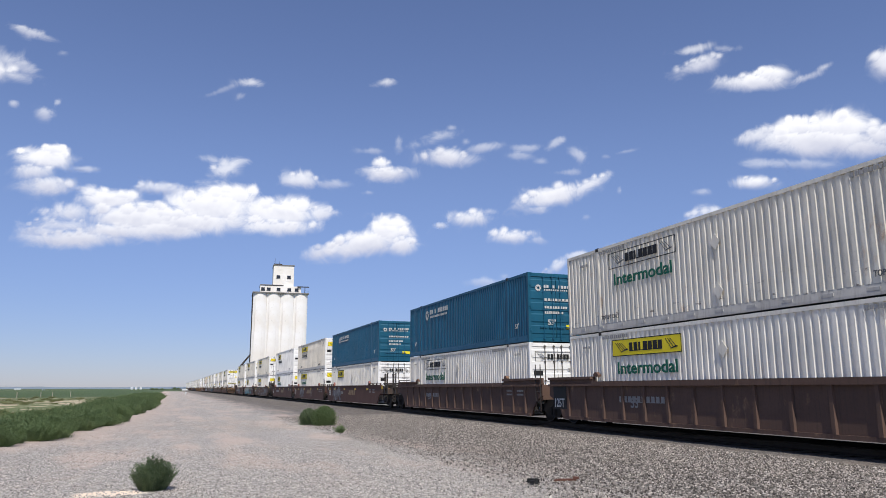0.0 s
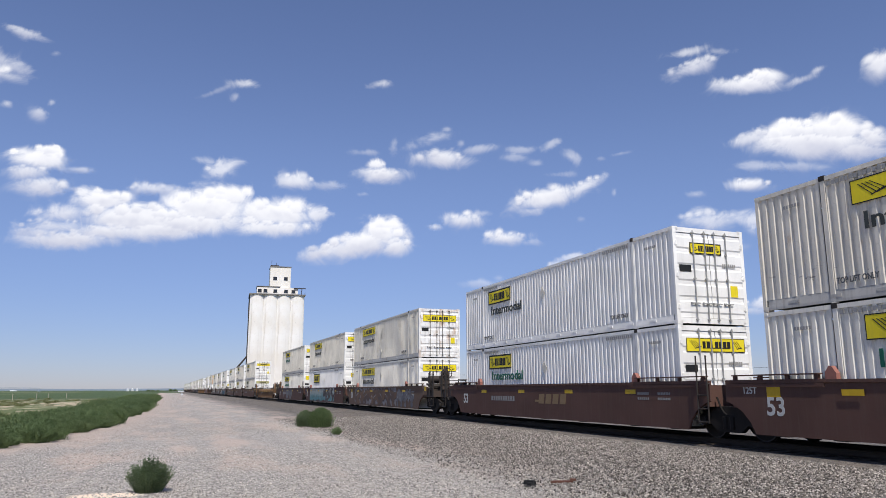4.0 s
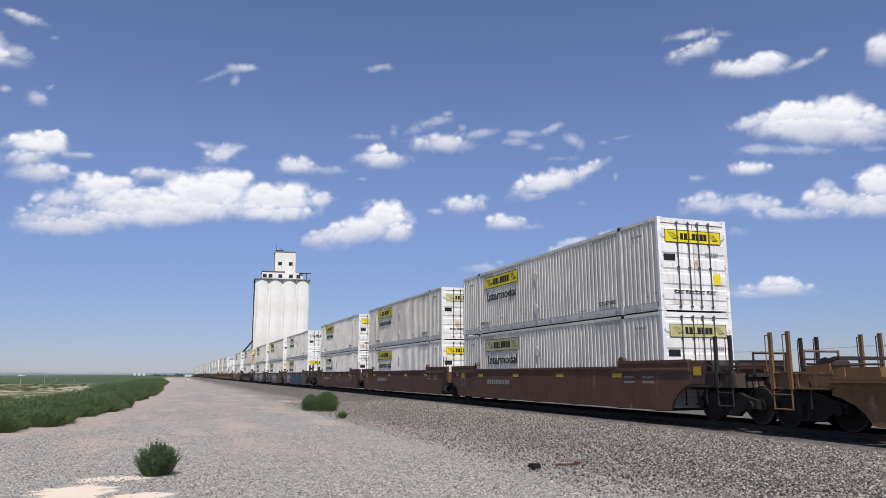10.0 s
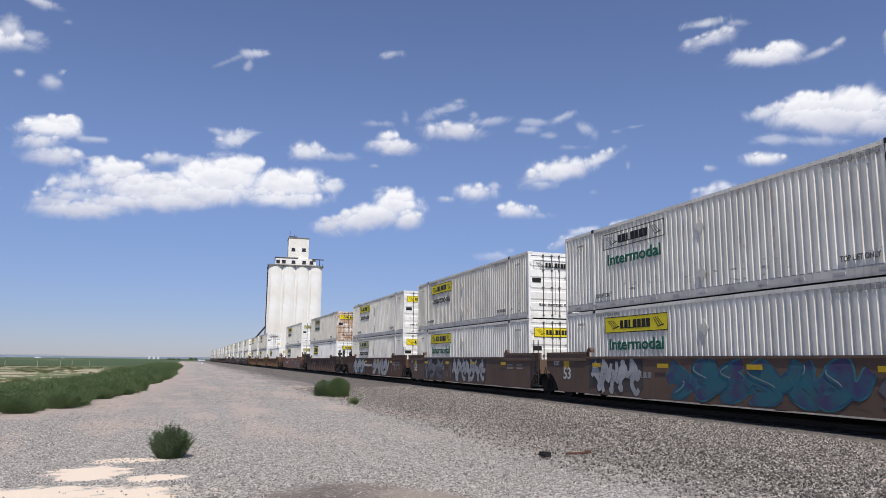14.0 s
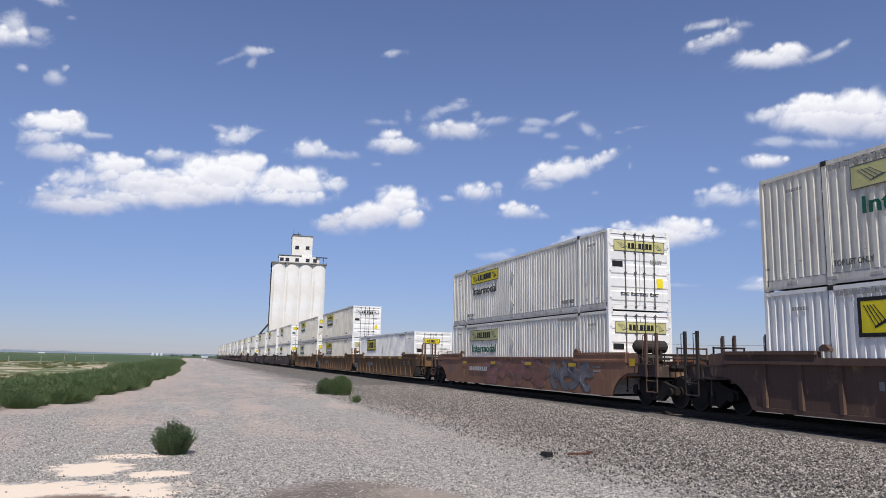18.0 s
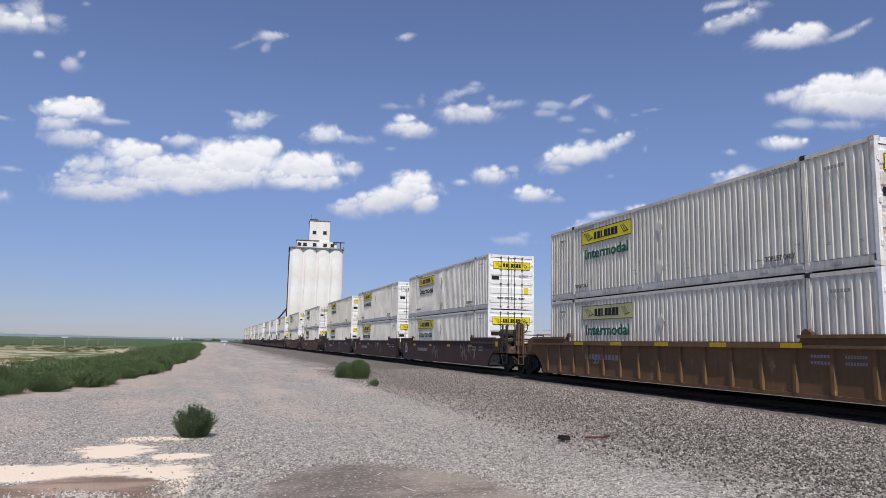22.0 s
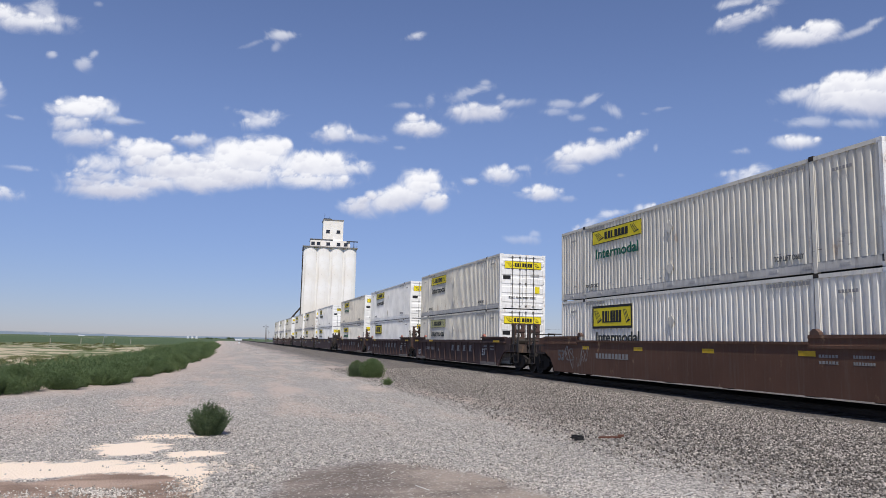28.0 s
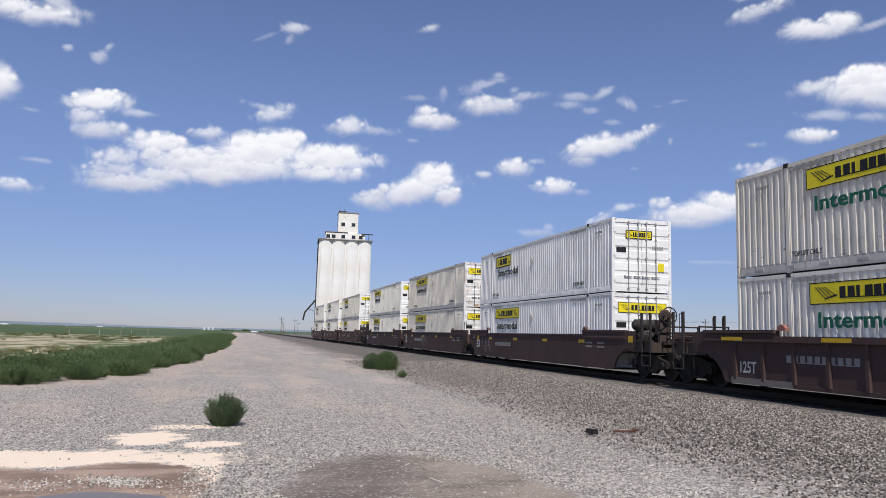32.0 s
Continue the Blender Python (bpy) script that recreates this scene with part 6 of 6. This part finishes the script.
def far_farm():
    # white bins on the horizon
    me = Mesh().tube((0, 0, 0), (0, 0, 3.6), 2.0, 16).tube((0, 0, 3.6), (0, 0, 4.8), 2.1, 16, 0.3).done("grain_bin", "far_white")
    for i, (a, d) in enumerate(((-2.55, 1400), (-2.25, 1420), (-1.95, 1400))):
        ob = tagged(new("grain_bin", me), "small white metal grain bin far across the fields", "grain bin", "far grain bins")
        ob.location = (d * math.sin(radians(a)), d * math.cos(radians(a)), 0)
    shed = Mesh().box(-22, 22, -8, 8, 0, 5).prism([(-8.5, 5), (8.5, 5), (0, 8)], -22.5, 22.5, "x").done("shed", "far_white")
    for a, d in ((-15.4, 1500), (-9.6, 1650), (1.05, 640), (10.9, 900)):
        ob = tagged(new("shed", shed), "low white shed far across the fields", "shed", "far sheds")
        ob.location = (d * math.sin(radians(a)), d * math.cos(radians(a)), 0)
        k = 0.25 if d > 700 else 0.12
        ob.scale = (k, k, k)
    # centre-pivot sprinkler
    top = tagged(new("irrigation_pivot"), "long wheeled irrigation sprinkler across a green field", "irrigation pivot")
    p0, p1 = Vector((-250, 760, 0)), Vector((-66, 720, 0))
    span = Mesh().path([(0, 0, 3.6), (10, 0, 3.85), (20, 0, 4.0), (30, 0, 4.0), (40, 0, 3.85), (50, 0, 3.6)], 0.12, 5)
    span.path([(0, 0, 3.6), (10, 0, 3.0), (40, 0, 3.0), (50, 0, 3.6)], 0.07, 4)
    for x in (10, 20, 30, 40):
        span.tube((x, 0, 3.0), (x, 0, 3.9), 0.06, 4)
    sm = span.done("span", "far_grey")
    tower = Mesh().path([(-2, 0, 0.4), (0, 0, 3.7), (2, 0, 0.4)], 0.12, 5).tube((-2, -0.15, 0.6), (-2, 0.15, 0.6), 0.6, 10).tube((2, -0.15, 0.6), (2, 0.15, 0.6), 0.6, 10).done("tower", "far_grey")
    d = (p1 - p0).normalized()
    k = int((p1 - p0).length // 50)
    for i in range(k + 1):
        q = p0 + d * 50 * i
        a = math.degrees(math.atan2(d.y, d.x))
        if i < k:
            part("span", sm, top, "", pose(q.x, q.y, 0, rz=a))
        part("tower", tower, top, "", pose(q.x, q.y, 0, rz=a + 90))
    # white marker beside the far end of the gravel road
    m = Mesh().box(-0.05, 0.05, -0.05, 0.05, 0, 0.6).box(-0.3, 0.3, -0.06, 0.06, 0.55, 1.15)
    ob = tagged(new("marker_sign", m.done("marker_sign", "far_white")), "small white marker sign by the gravel road", "sign")
    ob.location = (3.8, 200, 0)
    ob.scale = (0.65, 0.65, 0.65)
    # posts in the dry field
    post = Mesh().tube((0, 0, 0), (0, 0, 1.0), 0.06, 6).done("field_post", "post")
    for a, d in ((-9.6, 150), (-8.2, 163), (-7.5, 155), (-6.4, 168), (-11.5, 140)):
        ob = tagged(new("field_post", post), "pale post standing in the dry field", "post", "posts in the field")
        ob.location = (d * math.sin(radians(a)), d * math.cos(radians(a)), 0)
    # far low trees and brush near where the track vanishes
    rng = random.Random(8)
    tree = bush_mesh(50, 9, 6, 60, 20, 1.3, "leaf", 1.0)
    for a, d in ((-1.2, 900), (-0.9, 940), (-0.55, 980), (0.3, 1200), (0.6, 1250), (1.9, 1300), (2.3, 1320), (3.2, 1400), (13.5, 1300), (20, 1200), (24, 1400)):
        ob = tagged(new("tree", tree), "low dark green tree on the horizon", "tree", "far trees")
        s = rng.uniform(0.3, 0.55)
        ob.matrix_world = pose(d * math.sin(radians(a)), d * math.cos(radians(a)), 0, rz=rng.uniform(0, 360)) @ Matrix.Diagonal((s * 1.5, s * 1.5, s, 1))


def litter():
    m = Mesh()
    k = 9
    for i in range(k):
        a, b = -0.5 + 1.9 * i / k, -0.5 + 1.9 * (i + 1) / k
        o = [(0.26 * math.cos(t), 0.14 * math.sin(t)) for t in (a, b)]
        n = [(0.12 * math.cos(t), 0.05 * math.sin(t)) for t in (b, a)]
        m.prism(o + n, 0.0, 0.05 + 0.03 * math.sin(2.2 * i), "z")
    ob = tagged(new("tyre_scrap", m.done("tyre_scrap", "rubber")), "black torn piece of tyre lying on gravel", "tyre scrap")
    ob.matrix_world = pose(5.75, 11.75, 0.02, rz=-60) @ Matrix.Diagonal((1.25, 1.25, 1.0, 1))
    m = Mesh().prism([(0, 0), (0.3, 0.05), (0.42, 0.02), (0.36, 0.12), (0.1, 0.14)], 0, 0.03, "z").prism([(0.36, 0.02), (0.5, 0.08), (0.42, 0.14)], 0.02, 0.06, "z")
    ob = tagged(new("scrap_strip", m.done("scrap_strip", "scrap")), "flat reddish brown scrap lying on gravel", "scrap")
    ob.matrix_world = pose(6.3, 11.65, 0.02, rz=-8)
    rng = random.Random(12)
    stick = Mesh().tube((0, 0, 0.015), (0.34, 0.03, 0.012), 0.005, 4).done("straw", "chalk")
    for i in range(12):
        ob = tagged(new("dry_stalk", stick), "pale dry plant stalk on the gravel", "stalk", "dry stalks on the gravel")
        r, a = rng.uniform(8, 17), radians(rng.uniform(0, 42))
        x = r * math.sin(a)
        ob.matrix_world = pose(x, r * math.cos(a), 0.02 + (0.03 if x > 10 else 0), rz=rng.uniform(0, 360)) @ Matrix.Diagonal((rng.uniform(0.3, 1), 1, 1, 1))


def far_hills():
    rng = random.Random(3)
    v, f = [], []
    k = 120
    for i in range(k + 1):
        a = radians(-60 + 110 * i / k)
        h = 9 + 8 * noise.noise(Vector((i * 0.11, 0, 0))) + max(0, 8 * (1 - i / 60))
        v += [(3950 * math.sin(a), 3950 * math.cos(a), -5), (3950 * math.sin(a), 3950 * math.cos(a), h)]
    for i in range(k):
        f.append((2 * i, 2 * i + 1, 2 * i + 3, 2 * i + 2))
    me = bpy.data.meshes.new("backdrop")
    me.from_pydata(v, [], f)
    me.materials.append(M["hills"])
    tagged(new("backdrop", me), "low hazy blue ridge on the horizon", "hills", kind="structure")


poles()
far_hills()
far_farm()
litter()


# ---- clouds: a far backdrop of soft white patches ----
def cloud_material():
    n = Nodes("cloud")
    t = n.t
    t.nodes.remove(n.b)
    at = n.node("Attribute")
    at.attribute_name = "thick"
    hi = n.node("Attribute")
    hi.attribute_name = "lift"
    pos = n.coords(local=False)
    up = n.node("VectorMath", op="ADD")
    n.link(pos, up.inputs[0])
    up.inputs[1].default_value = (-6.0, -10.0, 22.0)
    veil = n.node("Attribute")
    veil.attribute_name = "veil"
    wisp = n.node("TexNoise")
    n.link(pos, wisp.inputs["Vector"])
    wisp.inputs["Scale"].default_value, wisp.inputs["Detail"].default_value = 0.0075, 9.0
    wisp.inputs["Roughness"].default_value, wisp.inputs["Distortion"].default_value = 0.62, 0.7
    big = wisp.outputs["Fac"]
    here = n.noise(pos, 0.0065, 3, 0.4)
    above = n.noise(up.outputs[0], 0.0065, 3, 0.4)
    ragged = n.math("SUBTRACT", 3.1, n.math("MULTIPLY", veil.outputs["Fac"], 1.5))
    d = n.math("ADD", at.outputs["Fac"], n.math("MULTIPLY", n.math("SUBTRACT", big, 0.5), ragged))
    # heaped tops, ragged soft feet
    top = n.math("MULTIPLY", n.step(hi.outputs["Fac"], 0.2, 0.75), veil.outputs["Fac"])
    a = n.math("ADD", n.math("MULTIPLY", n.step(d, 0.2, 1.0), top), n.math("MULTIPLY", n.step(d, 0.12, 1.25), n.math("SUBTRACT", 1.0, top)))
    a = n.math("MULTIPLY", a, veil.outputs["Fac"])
    # sunlit heads and shaded lavender feet are painted into the clouds' own glow
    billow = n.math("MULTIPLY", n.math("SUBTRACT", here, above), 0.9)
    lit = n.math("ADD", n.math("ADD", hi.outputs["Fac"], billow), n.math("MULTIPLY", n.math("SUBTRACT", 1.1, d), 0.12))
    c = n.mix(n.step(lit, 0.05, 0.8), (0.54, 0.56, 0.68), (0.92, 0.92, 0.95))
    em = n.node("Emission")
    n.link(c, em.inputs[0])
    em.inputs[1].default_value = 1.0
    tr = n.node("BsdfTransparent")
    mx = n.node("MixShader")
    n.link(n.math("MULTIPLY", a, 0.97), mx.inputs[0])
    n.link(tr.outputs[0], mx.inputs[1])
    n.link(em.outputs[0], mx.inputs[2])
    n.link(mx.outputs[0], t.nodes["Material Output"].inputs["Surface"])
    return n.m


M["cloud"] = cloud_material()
FAR = 4300.0
CLOUDS = []
SHELL = [0.0]      # each cloud a little nearer than the last


def cloud(*lobes):
    """lobes: azimuth, elevation, half width, half height in degrees, strength, tilt."""
    rng = random.Random(round(lobes[0][0] * 10) + 977)
    puffs = []
    for l in lobes:
        la, le, w, h, k = l[:5]
        tilt = radians(l[5]) if len(l) > 5 else 0.0
        ct, st = math.cos(tilt), math.sin(tilt)
        puffs.append((la, le, w, h * 0.92, k, ct, st))
        # heaps along the top of the lobe
        for i in range(max(2, int(w / h * 2.6)) if k > 0.7 else 0):
            u = rng.uniform(-0.85, 0.85)
            r = h * rng.uniform(0.3, 0.6)
            y = h * math.sqrt(1 - u * u) * rng.uniform(0.2, 0.75)
            puffs.append((la + u * w * ct - y * st, le + u * w * st + y * ct, r * 1.15, r, k * rng.uniform(0.8, 1.05), 1.0, 0.0))
    a0, a1 = min(p[0] - p[2] * 1.8 for p in puffs), max(p[0] + p[2] * 1.8 for p in puffs)
    e0, e1 = min(p[1] - p[3] * 1.8 for p in puffs), max(p[1] + max(p[3], p[2] * p[6]) * 1.8 for p in puffs)
    na, ne = max(10, int((a1 - a0) * 7)), max(10, int((e1 - e0) * 8))
    SHELL[0] += 14.0
    far = FAR - SHELL[0]
    A, E = np.meshgrid(np.linspace(a0, a1, na + 1), np.linspace(e0, e1, ne + 1))
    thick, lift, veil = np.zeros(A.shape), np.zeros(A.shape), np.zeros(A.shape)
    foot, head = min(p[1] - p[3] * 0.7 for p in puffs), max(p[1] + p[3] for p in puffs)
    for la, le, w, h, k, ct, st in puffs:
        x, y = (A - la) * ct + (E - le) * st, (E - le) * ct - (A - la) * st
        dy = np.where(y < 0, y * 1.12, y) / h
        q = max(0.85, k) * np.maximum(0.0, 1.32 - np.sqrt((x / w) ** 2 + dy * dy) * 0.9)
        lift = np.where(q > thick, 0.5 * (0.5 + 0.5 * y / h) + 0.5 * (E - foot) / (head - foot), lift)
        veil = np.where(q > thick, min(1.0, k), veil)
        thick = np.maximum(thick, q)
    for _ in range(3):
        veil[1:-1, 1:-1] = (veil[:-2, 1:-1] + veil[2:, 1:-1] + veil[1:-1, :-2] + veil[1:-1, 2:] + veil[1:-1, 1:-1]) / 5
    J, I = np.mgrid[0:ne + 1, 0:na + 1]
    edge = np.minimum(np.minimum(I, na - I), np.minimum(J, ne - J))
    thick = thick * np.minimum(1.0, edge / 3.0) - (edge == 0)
    ra, re = np.radians(A), np.radians(E)
    v = np.stack((far * np.sin(ra) * np.cos(re), far * np.cos(ra) * np.cos(re), far * np.sin(re)), -1).reshape(-1, 3)
    k = (J * (na + 1) + I)[:-1, :-1].ravel()
    f = np.stack((k, k + 1, k + na + 2, k + na + 1), -1)
    me = bpy.data.meshes.new("cloud")
    me.from_pydata(v.tolist(), [], f.tolist())
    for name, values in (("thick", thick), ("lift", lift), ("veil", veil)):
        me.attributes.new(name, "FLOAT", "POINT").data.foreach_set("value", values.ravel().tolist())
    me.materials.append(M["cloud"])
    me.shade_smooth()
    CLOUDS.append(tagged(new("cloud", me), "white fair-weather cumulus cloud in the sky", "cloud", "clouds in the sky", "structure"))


cloud((-7.3, 10.4, 3.38, 0.74, 1.10, 5), (-8.2, 12.0, 1.92, 0.92, 0.90, 6), (-5.7, 13.3, 2.01, 0.94, 1.10, 6), (-3.4, 12.2, 4.14, 1.23, 1.20, 5), (1.6, 13.4, 3.18, 1.75, 1.25, 4), (0.3, 12.2, 5.43, 1.12, 1.20, 4), (6.7, 13.3, 3.19, 1.30, 1.15, 3), (6.1, 12.2, 3.74, 0.81, 1.00, 2), (9.9, 13.4, 1.34, 0.64, 0.85, 2), (-9.5, 10.7, 1.63, 0.47, 0.75, 5), (3.5, 14.4, 1.42, 0.99, 1.10, 4), (-5.2, 11.1, 3.26, 0.85, 1.05, 5), (-8.4, 11.2, 2.62, 0.71, 0.90, 5), (-1.6, 11.6, 3.18, 1.01, 1.15, 4))
cloud((-2.4, 14.5, 1.59, 0.55, 0.75, 5))
cloud((13.5, 11.2, 3.60, 1.18, 1.20, 15), (15.0, 12.1, 1.57, 1.30, 1.20, 1), (16.3, 11.0, 1.15, 0.95, 1.10), (10.4, 10.5, 1.83, 0.71, 1.00, 11))
cloud((-10.1, 15.7, 2.00, 0.87, 1.15, 8), (-9.7, 13.8, 1.76, 0.72, 0.95, 7), (-10.7, 14.7, 1.27, 0.77, 0.90, 8), (-9.4, 16.3, 1.07, 0.46, 1.10, 8))
cloud((-7.2, 15.3, 1.23, 0.37, 0.50, 7))
cloud((2.5, 16.4, 1.64, 0.73, 0.72, 22), (1.4, 16.9, 1.26, 0.33, 0.40, -10), (-7.6, 13.9, 0.63, 0.21, 0.30, 6))
cloud((8.1, 15.8, 1.63, 0.78, 0.88, 3), (10.5, 15.7, 1.65, 0.38, 0.40, 2))
cloud((15.0, 16.6, 2.14, 0.73, 1.05, 1), (14.5, 17.4, 0.80, 0.52, 0.95, 1))
cloud((3.9, 22.8, 1.11, 0.43, 0.62, 5), (3.3, 21.8, 0.46, 0.33, 0.40, 45), (1.5, 21.9, 1.28, 0.22, 0.26, 26))
cloud((14.6, 23.5, 1.06, 0.42, 0.70, 11))
cloud((-11.5, 23.8, 1.48, 0.41, 0.68, -6), (-12.4, 24.0, 0.56, 0.28, 0.60, 13))
cloud((-9.6, 22.9, 0.39, 0.25, 0.25, 11))
cloud((-11.9, 21.4, 1.21, 0.58, 0.55, -9), (-13.1, 21.7, 1.14, 0.96, 0.70, 12))
cloud((-10.3, 18.7, 0.62, 0.50, 0.62, 10), (-9.6, 19.6, 0.34, 0.25, 0.40, 50))
cloud((-12.3, 19.0, 0.41, 0.34, 0.55, 10))
cloud((13.6, 18.3, 1.29, 0.26, 0.34, 1), (15.9, 18.8, 0.40, 0.72, 0.30, 1))
cloud((19.3, 12.6, 0.73, 0.39, 0.70))
cloud((13.5, 15.1, 0.49, 0.23, 0.25, 1))
cloud((19.8, 17.8, 2.17, 0.85, 1.00), (22.6, 18.6, 1.44, 0.41, 0.50, 7), (19.0, 19.4, 1.89, 0.47, 0.38, 15), (20.3, 20.2, 0.44, 0.27, 0.30, -1), (21.5, 19.1, 0.36, 0.30, 0.30, -1))
cloud((26.4, 18.5, 1.00, 0.34, 0.36, -2), (25.8, 17.9, 0.89, 0.30, 0.30, -2), (28.7, 18.8, 0.99, 0.40, 0.42, 27), (30.4, 17.8, 0.91, 0.53, 0.46, -29), (27.6, 17.4, 0.64, 0.30, 0.30, -3), (29.3, 16.5, 1.12, 0.34, 0.46, -3))
cloud((34.2, 17.8, 0.82, 0.20, 0.22, 7), (32.7, 17.5, 0.41, 0.20, 0.22, -4))
cloud((33.6, 14.9, 0.24, 0.37, 0.25, -4), (30.9, 13.0, 0.34, 0.24, 0.22, -3))
cloud((28.4, 14.7, 2.98, 1.02, 1.00, 11), (31.1, 15.4, 1.90, 0.57, 0.82, 23), (27.1, 13.7, 1.23, 0.51, 0.65, -2))
cloud((21.6, 13.1, 1.71, 0.80, 0.92, -1), (23.2, 13.7, 0.71, 0.34, 0.42, -1))
cloud((25.0, 11.7, 1.69, 0.69, 0.98, -1), (26.9, 11.3, 0.77, 0.31, 0.36, -2))
cloud((28.4, 9.2, 1.38, 0.52, 0.72, 30), (30.0, 10.1, 1.20, 0.38, 0.58, 10))
cloud((23.0, 8.1, 1.92, 0.45, 0.36, -1), (24.4, 8.6, 0.49, 0.35, 0.25, -1))
cloud((35.6, 9.5, 3.60, 1.07, 1.10, 4), (37.5, 10.2, 1.93, 0.93, 1.10, -4), (33.0, 10.3, 0.94, 0.61, 0.85, -3), (34.5, 9.0, 2.64, 0.61, 0.95, -3))
cloud((39.9, 23.4, 2.14, 0.68, 0.90, 10), (39.7, 24.6, 1.49, 0.40, 0.58, 4), (42.2, 24.3, 0.96, 0.27, 0.28, -9))
cloud((43.8, 21.7, 2.49, 0.73, 1.08, -9), (45.2, 22.0, 1.37, 0.72, 1.08, -10), (47.5, 21.4, 1.32, 0.33, 0.60, 11), (48.7, 21.9, 0.63, 0.29, 0.55, 19))
cloud((52.5, 21.4, 1.02, 1.24, 1.00, -13))
cloud((48.1, 17.0, 4.28, 1.21, 1.25, -9), (49.2, 17.7, 2.52, 1.13, 1.25, -10), (46.7, 18.1, 1.47, 0.91, 1.20, -9), (43.7, 17.9, 1.53, 0.62, 0.80, 7), (50.5, 16.2, 1.90, 0.83, 1.10, -9), (51.5, 16.7, 1.20, 1.00, 1.10, -10))
cloud((44.4, 15.9, 1.80, 0.44, 0.40, -7), (46.9, 15.5, 1.73, 0.37, 0.36, -8), (51.6, 14.9, 0.79, 0.29, 0.35, -9))
cloud((43.4, 14.6, 1.58, 0.63, 0.98, -7))
cloud((39.6, 14.3, 0.70, 0.33, 0.42, -5))
cloud((40.2, 12.3, 2.20, 0.91, 0.72, -5), (43.7, 12.0, 1.50, 0.76, 0.76, -6), (46.1, 11.1, 3.16, 0.56, 0.80, -6), (48.4, 11.7, 1.66, 1.04, 0.95, -7), (50.7, 11.2, 2.12, 0.96, 1.05, -7), (51.5, 12.6, 1.57, 1.19, 1.15, -8), (48.0, 12.9, 0.70, 0.46, 0.50, -7), (53.2, 11.4, 2.26, 1.46, 1.10, -8))
cloud((42.2, 10.2, 0.85, 0.45, 0.25, -5))
cloud((44.6, 5.9, 2.60, 0.57, 0.88, -3), (45.0, 6.4, 1.29, 0.50, 0.95, -4), (42.6, 5.6, 1.25, 0.32, 0.50, -3))
cloud((36.3, 5.9, 2.25, 0.20, 0.20, -2))
cloud((-14.8, 9.3, 1.26, 0.52, 0.8))
cloud((-13.4, 11.2, 1.03, 0.26, 0.35))
cloud((-14.2, 14.5, 0.67, 0.23, 0.4))
cloud((-16.4, 15.9, 1.34, 1.28, 1))
cloud((-14.3, 20.7, 2.31, 0.77, 0.95, 7), (-15.8, 20.9, 1.71, 0.82, 1.00, 13), (-12.6, 20.8, 1.45, 0.43, 0.60, -3))


# ---- what moves ----
def motions():
    spots = ((0.0, 7.68), (3.0, -46.41), (6.0, -100.57), (9.0, -155.01), (12.0, -208.75), (15.0, -262.98), (18.0, -317.48),
             (21.0, -371.96), (24.0, -426.48), (28.0, -499.38), (32.0, -572.31))
    for thing, along, up in TRAIN:
        walk(thing, [(t, pose(XC, along + y, RAIL + up)) for t, y in spots])
    # the clouds drift slowly against the fields
    for ob in CLOUDS:
        walk(ob, [(t, pose(0, 0, 0, rz=0.047 * (t - 13))) for t in (0, 16, 32)])


motions()
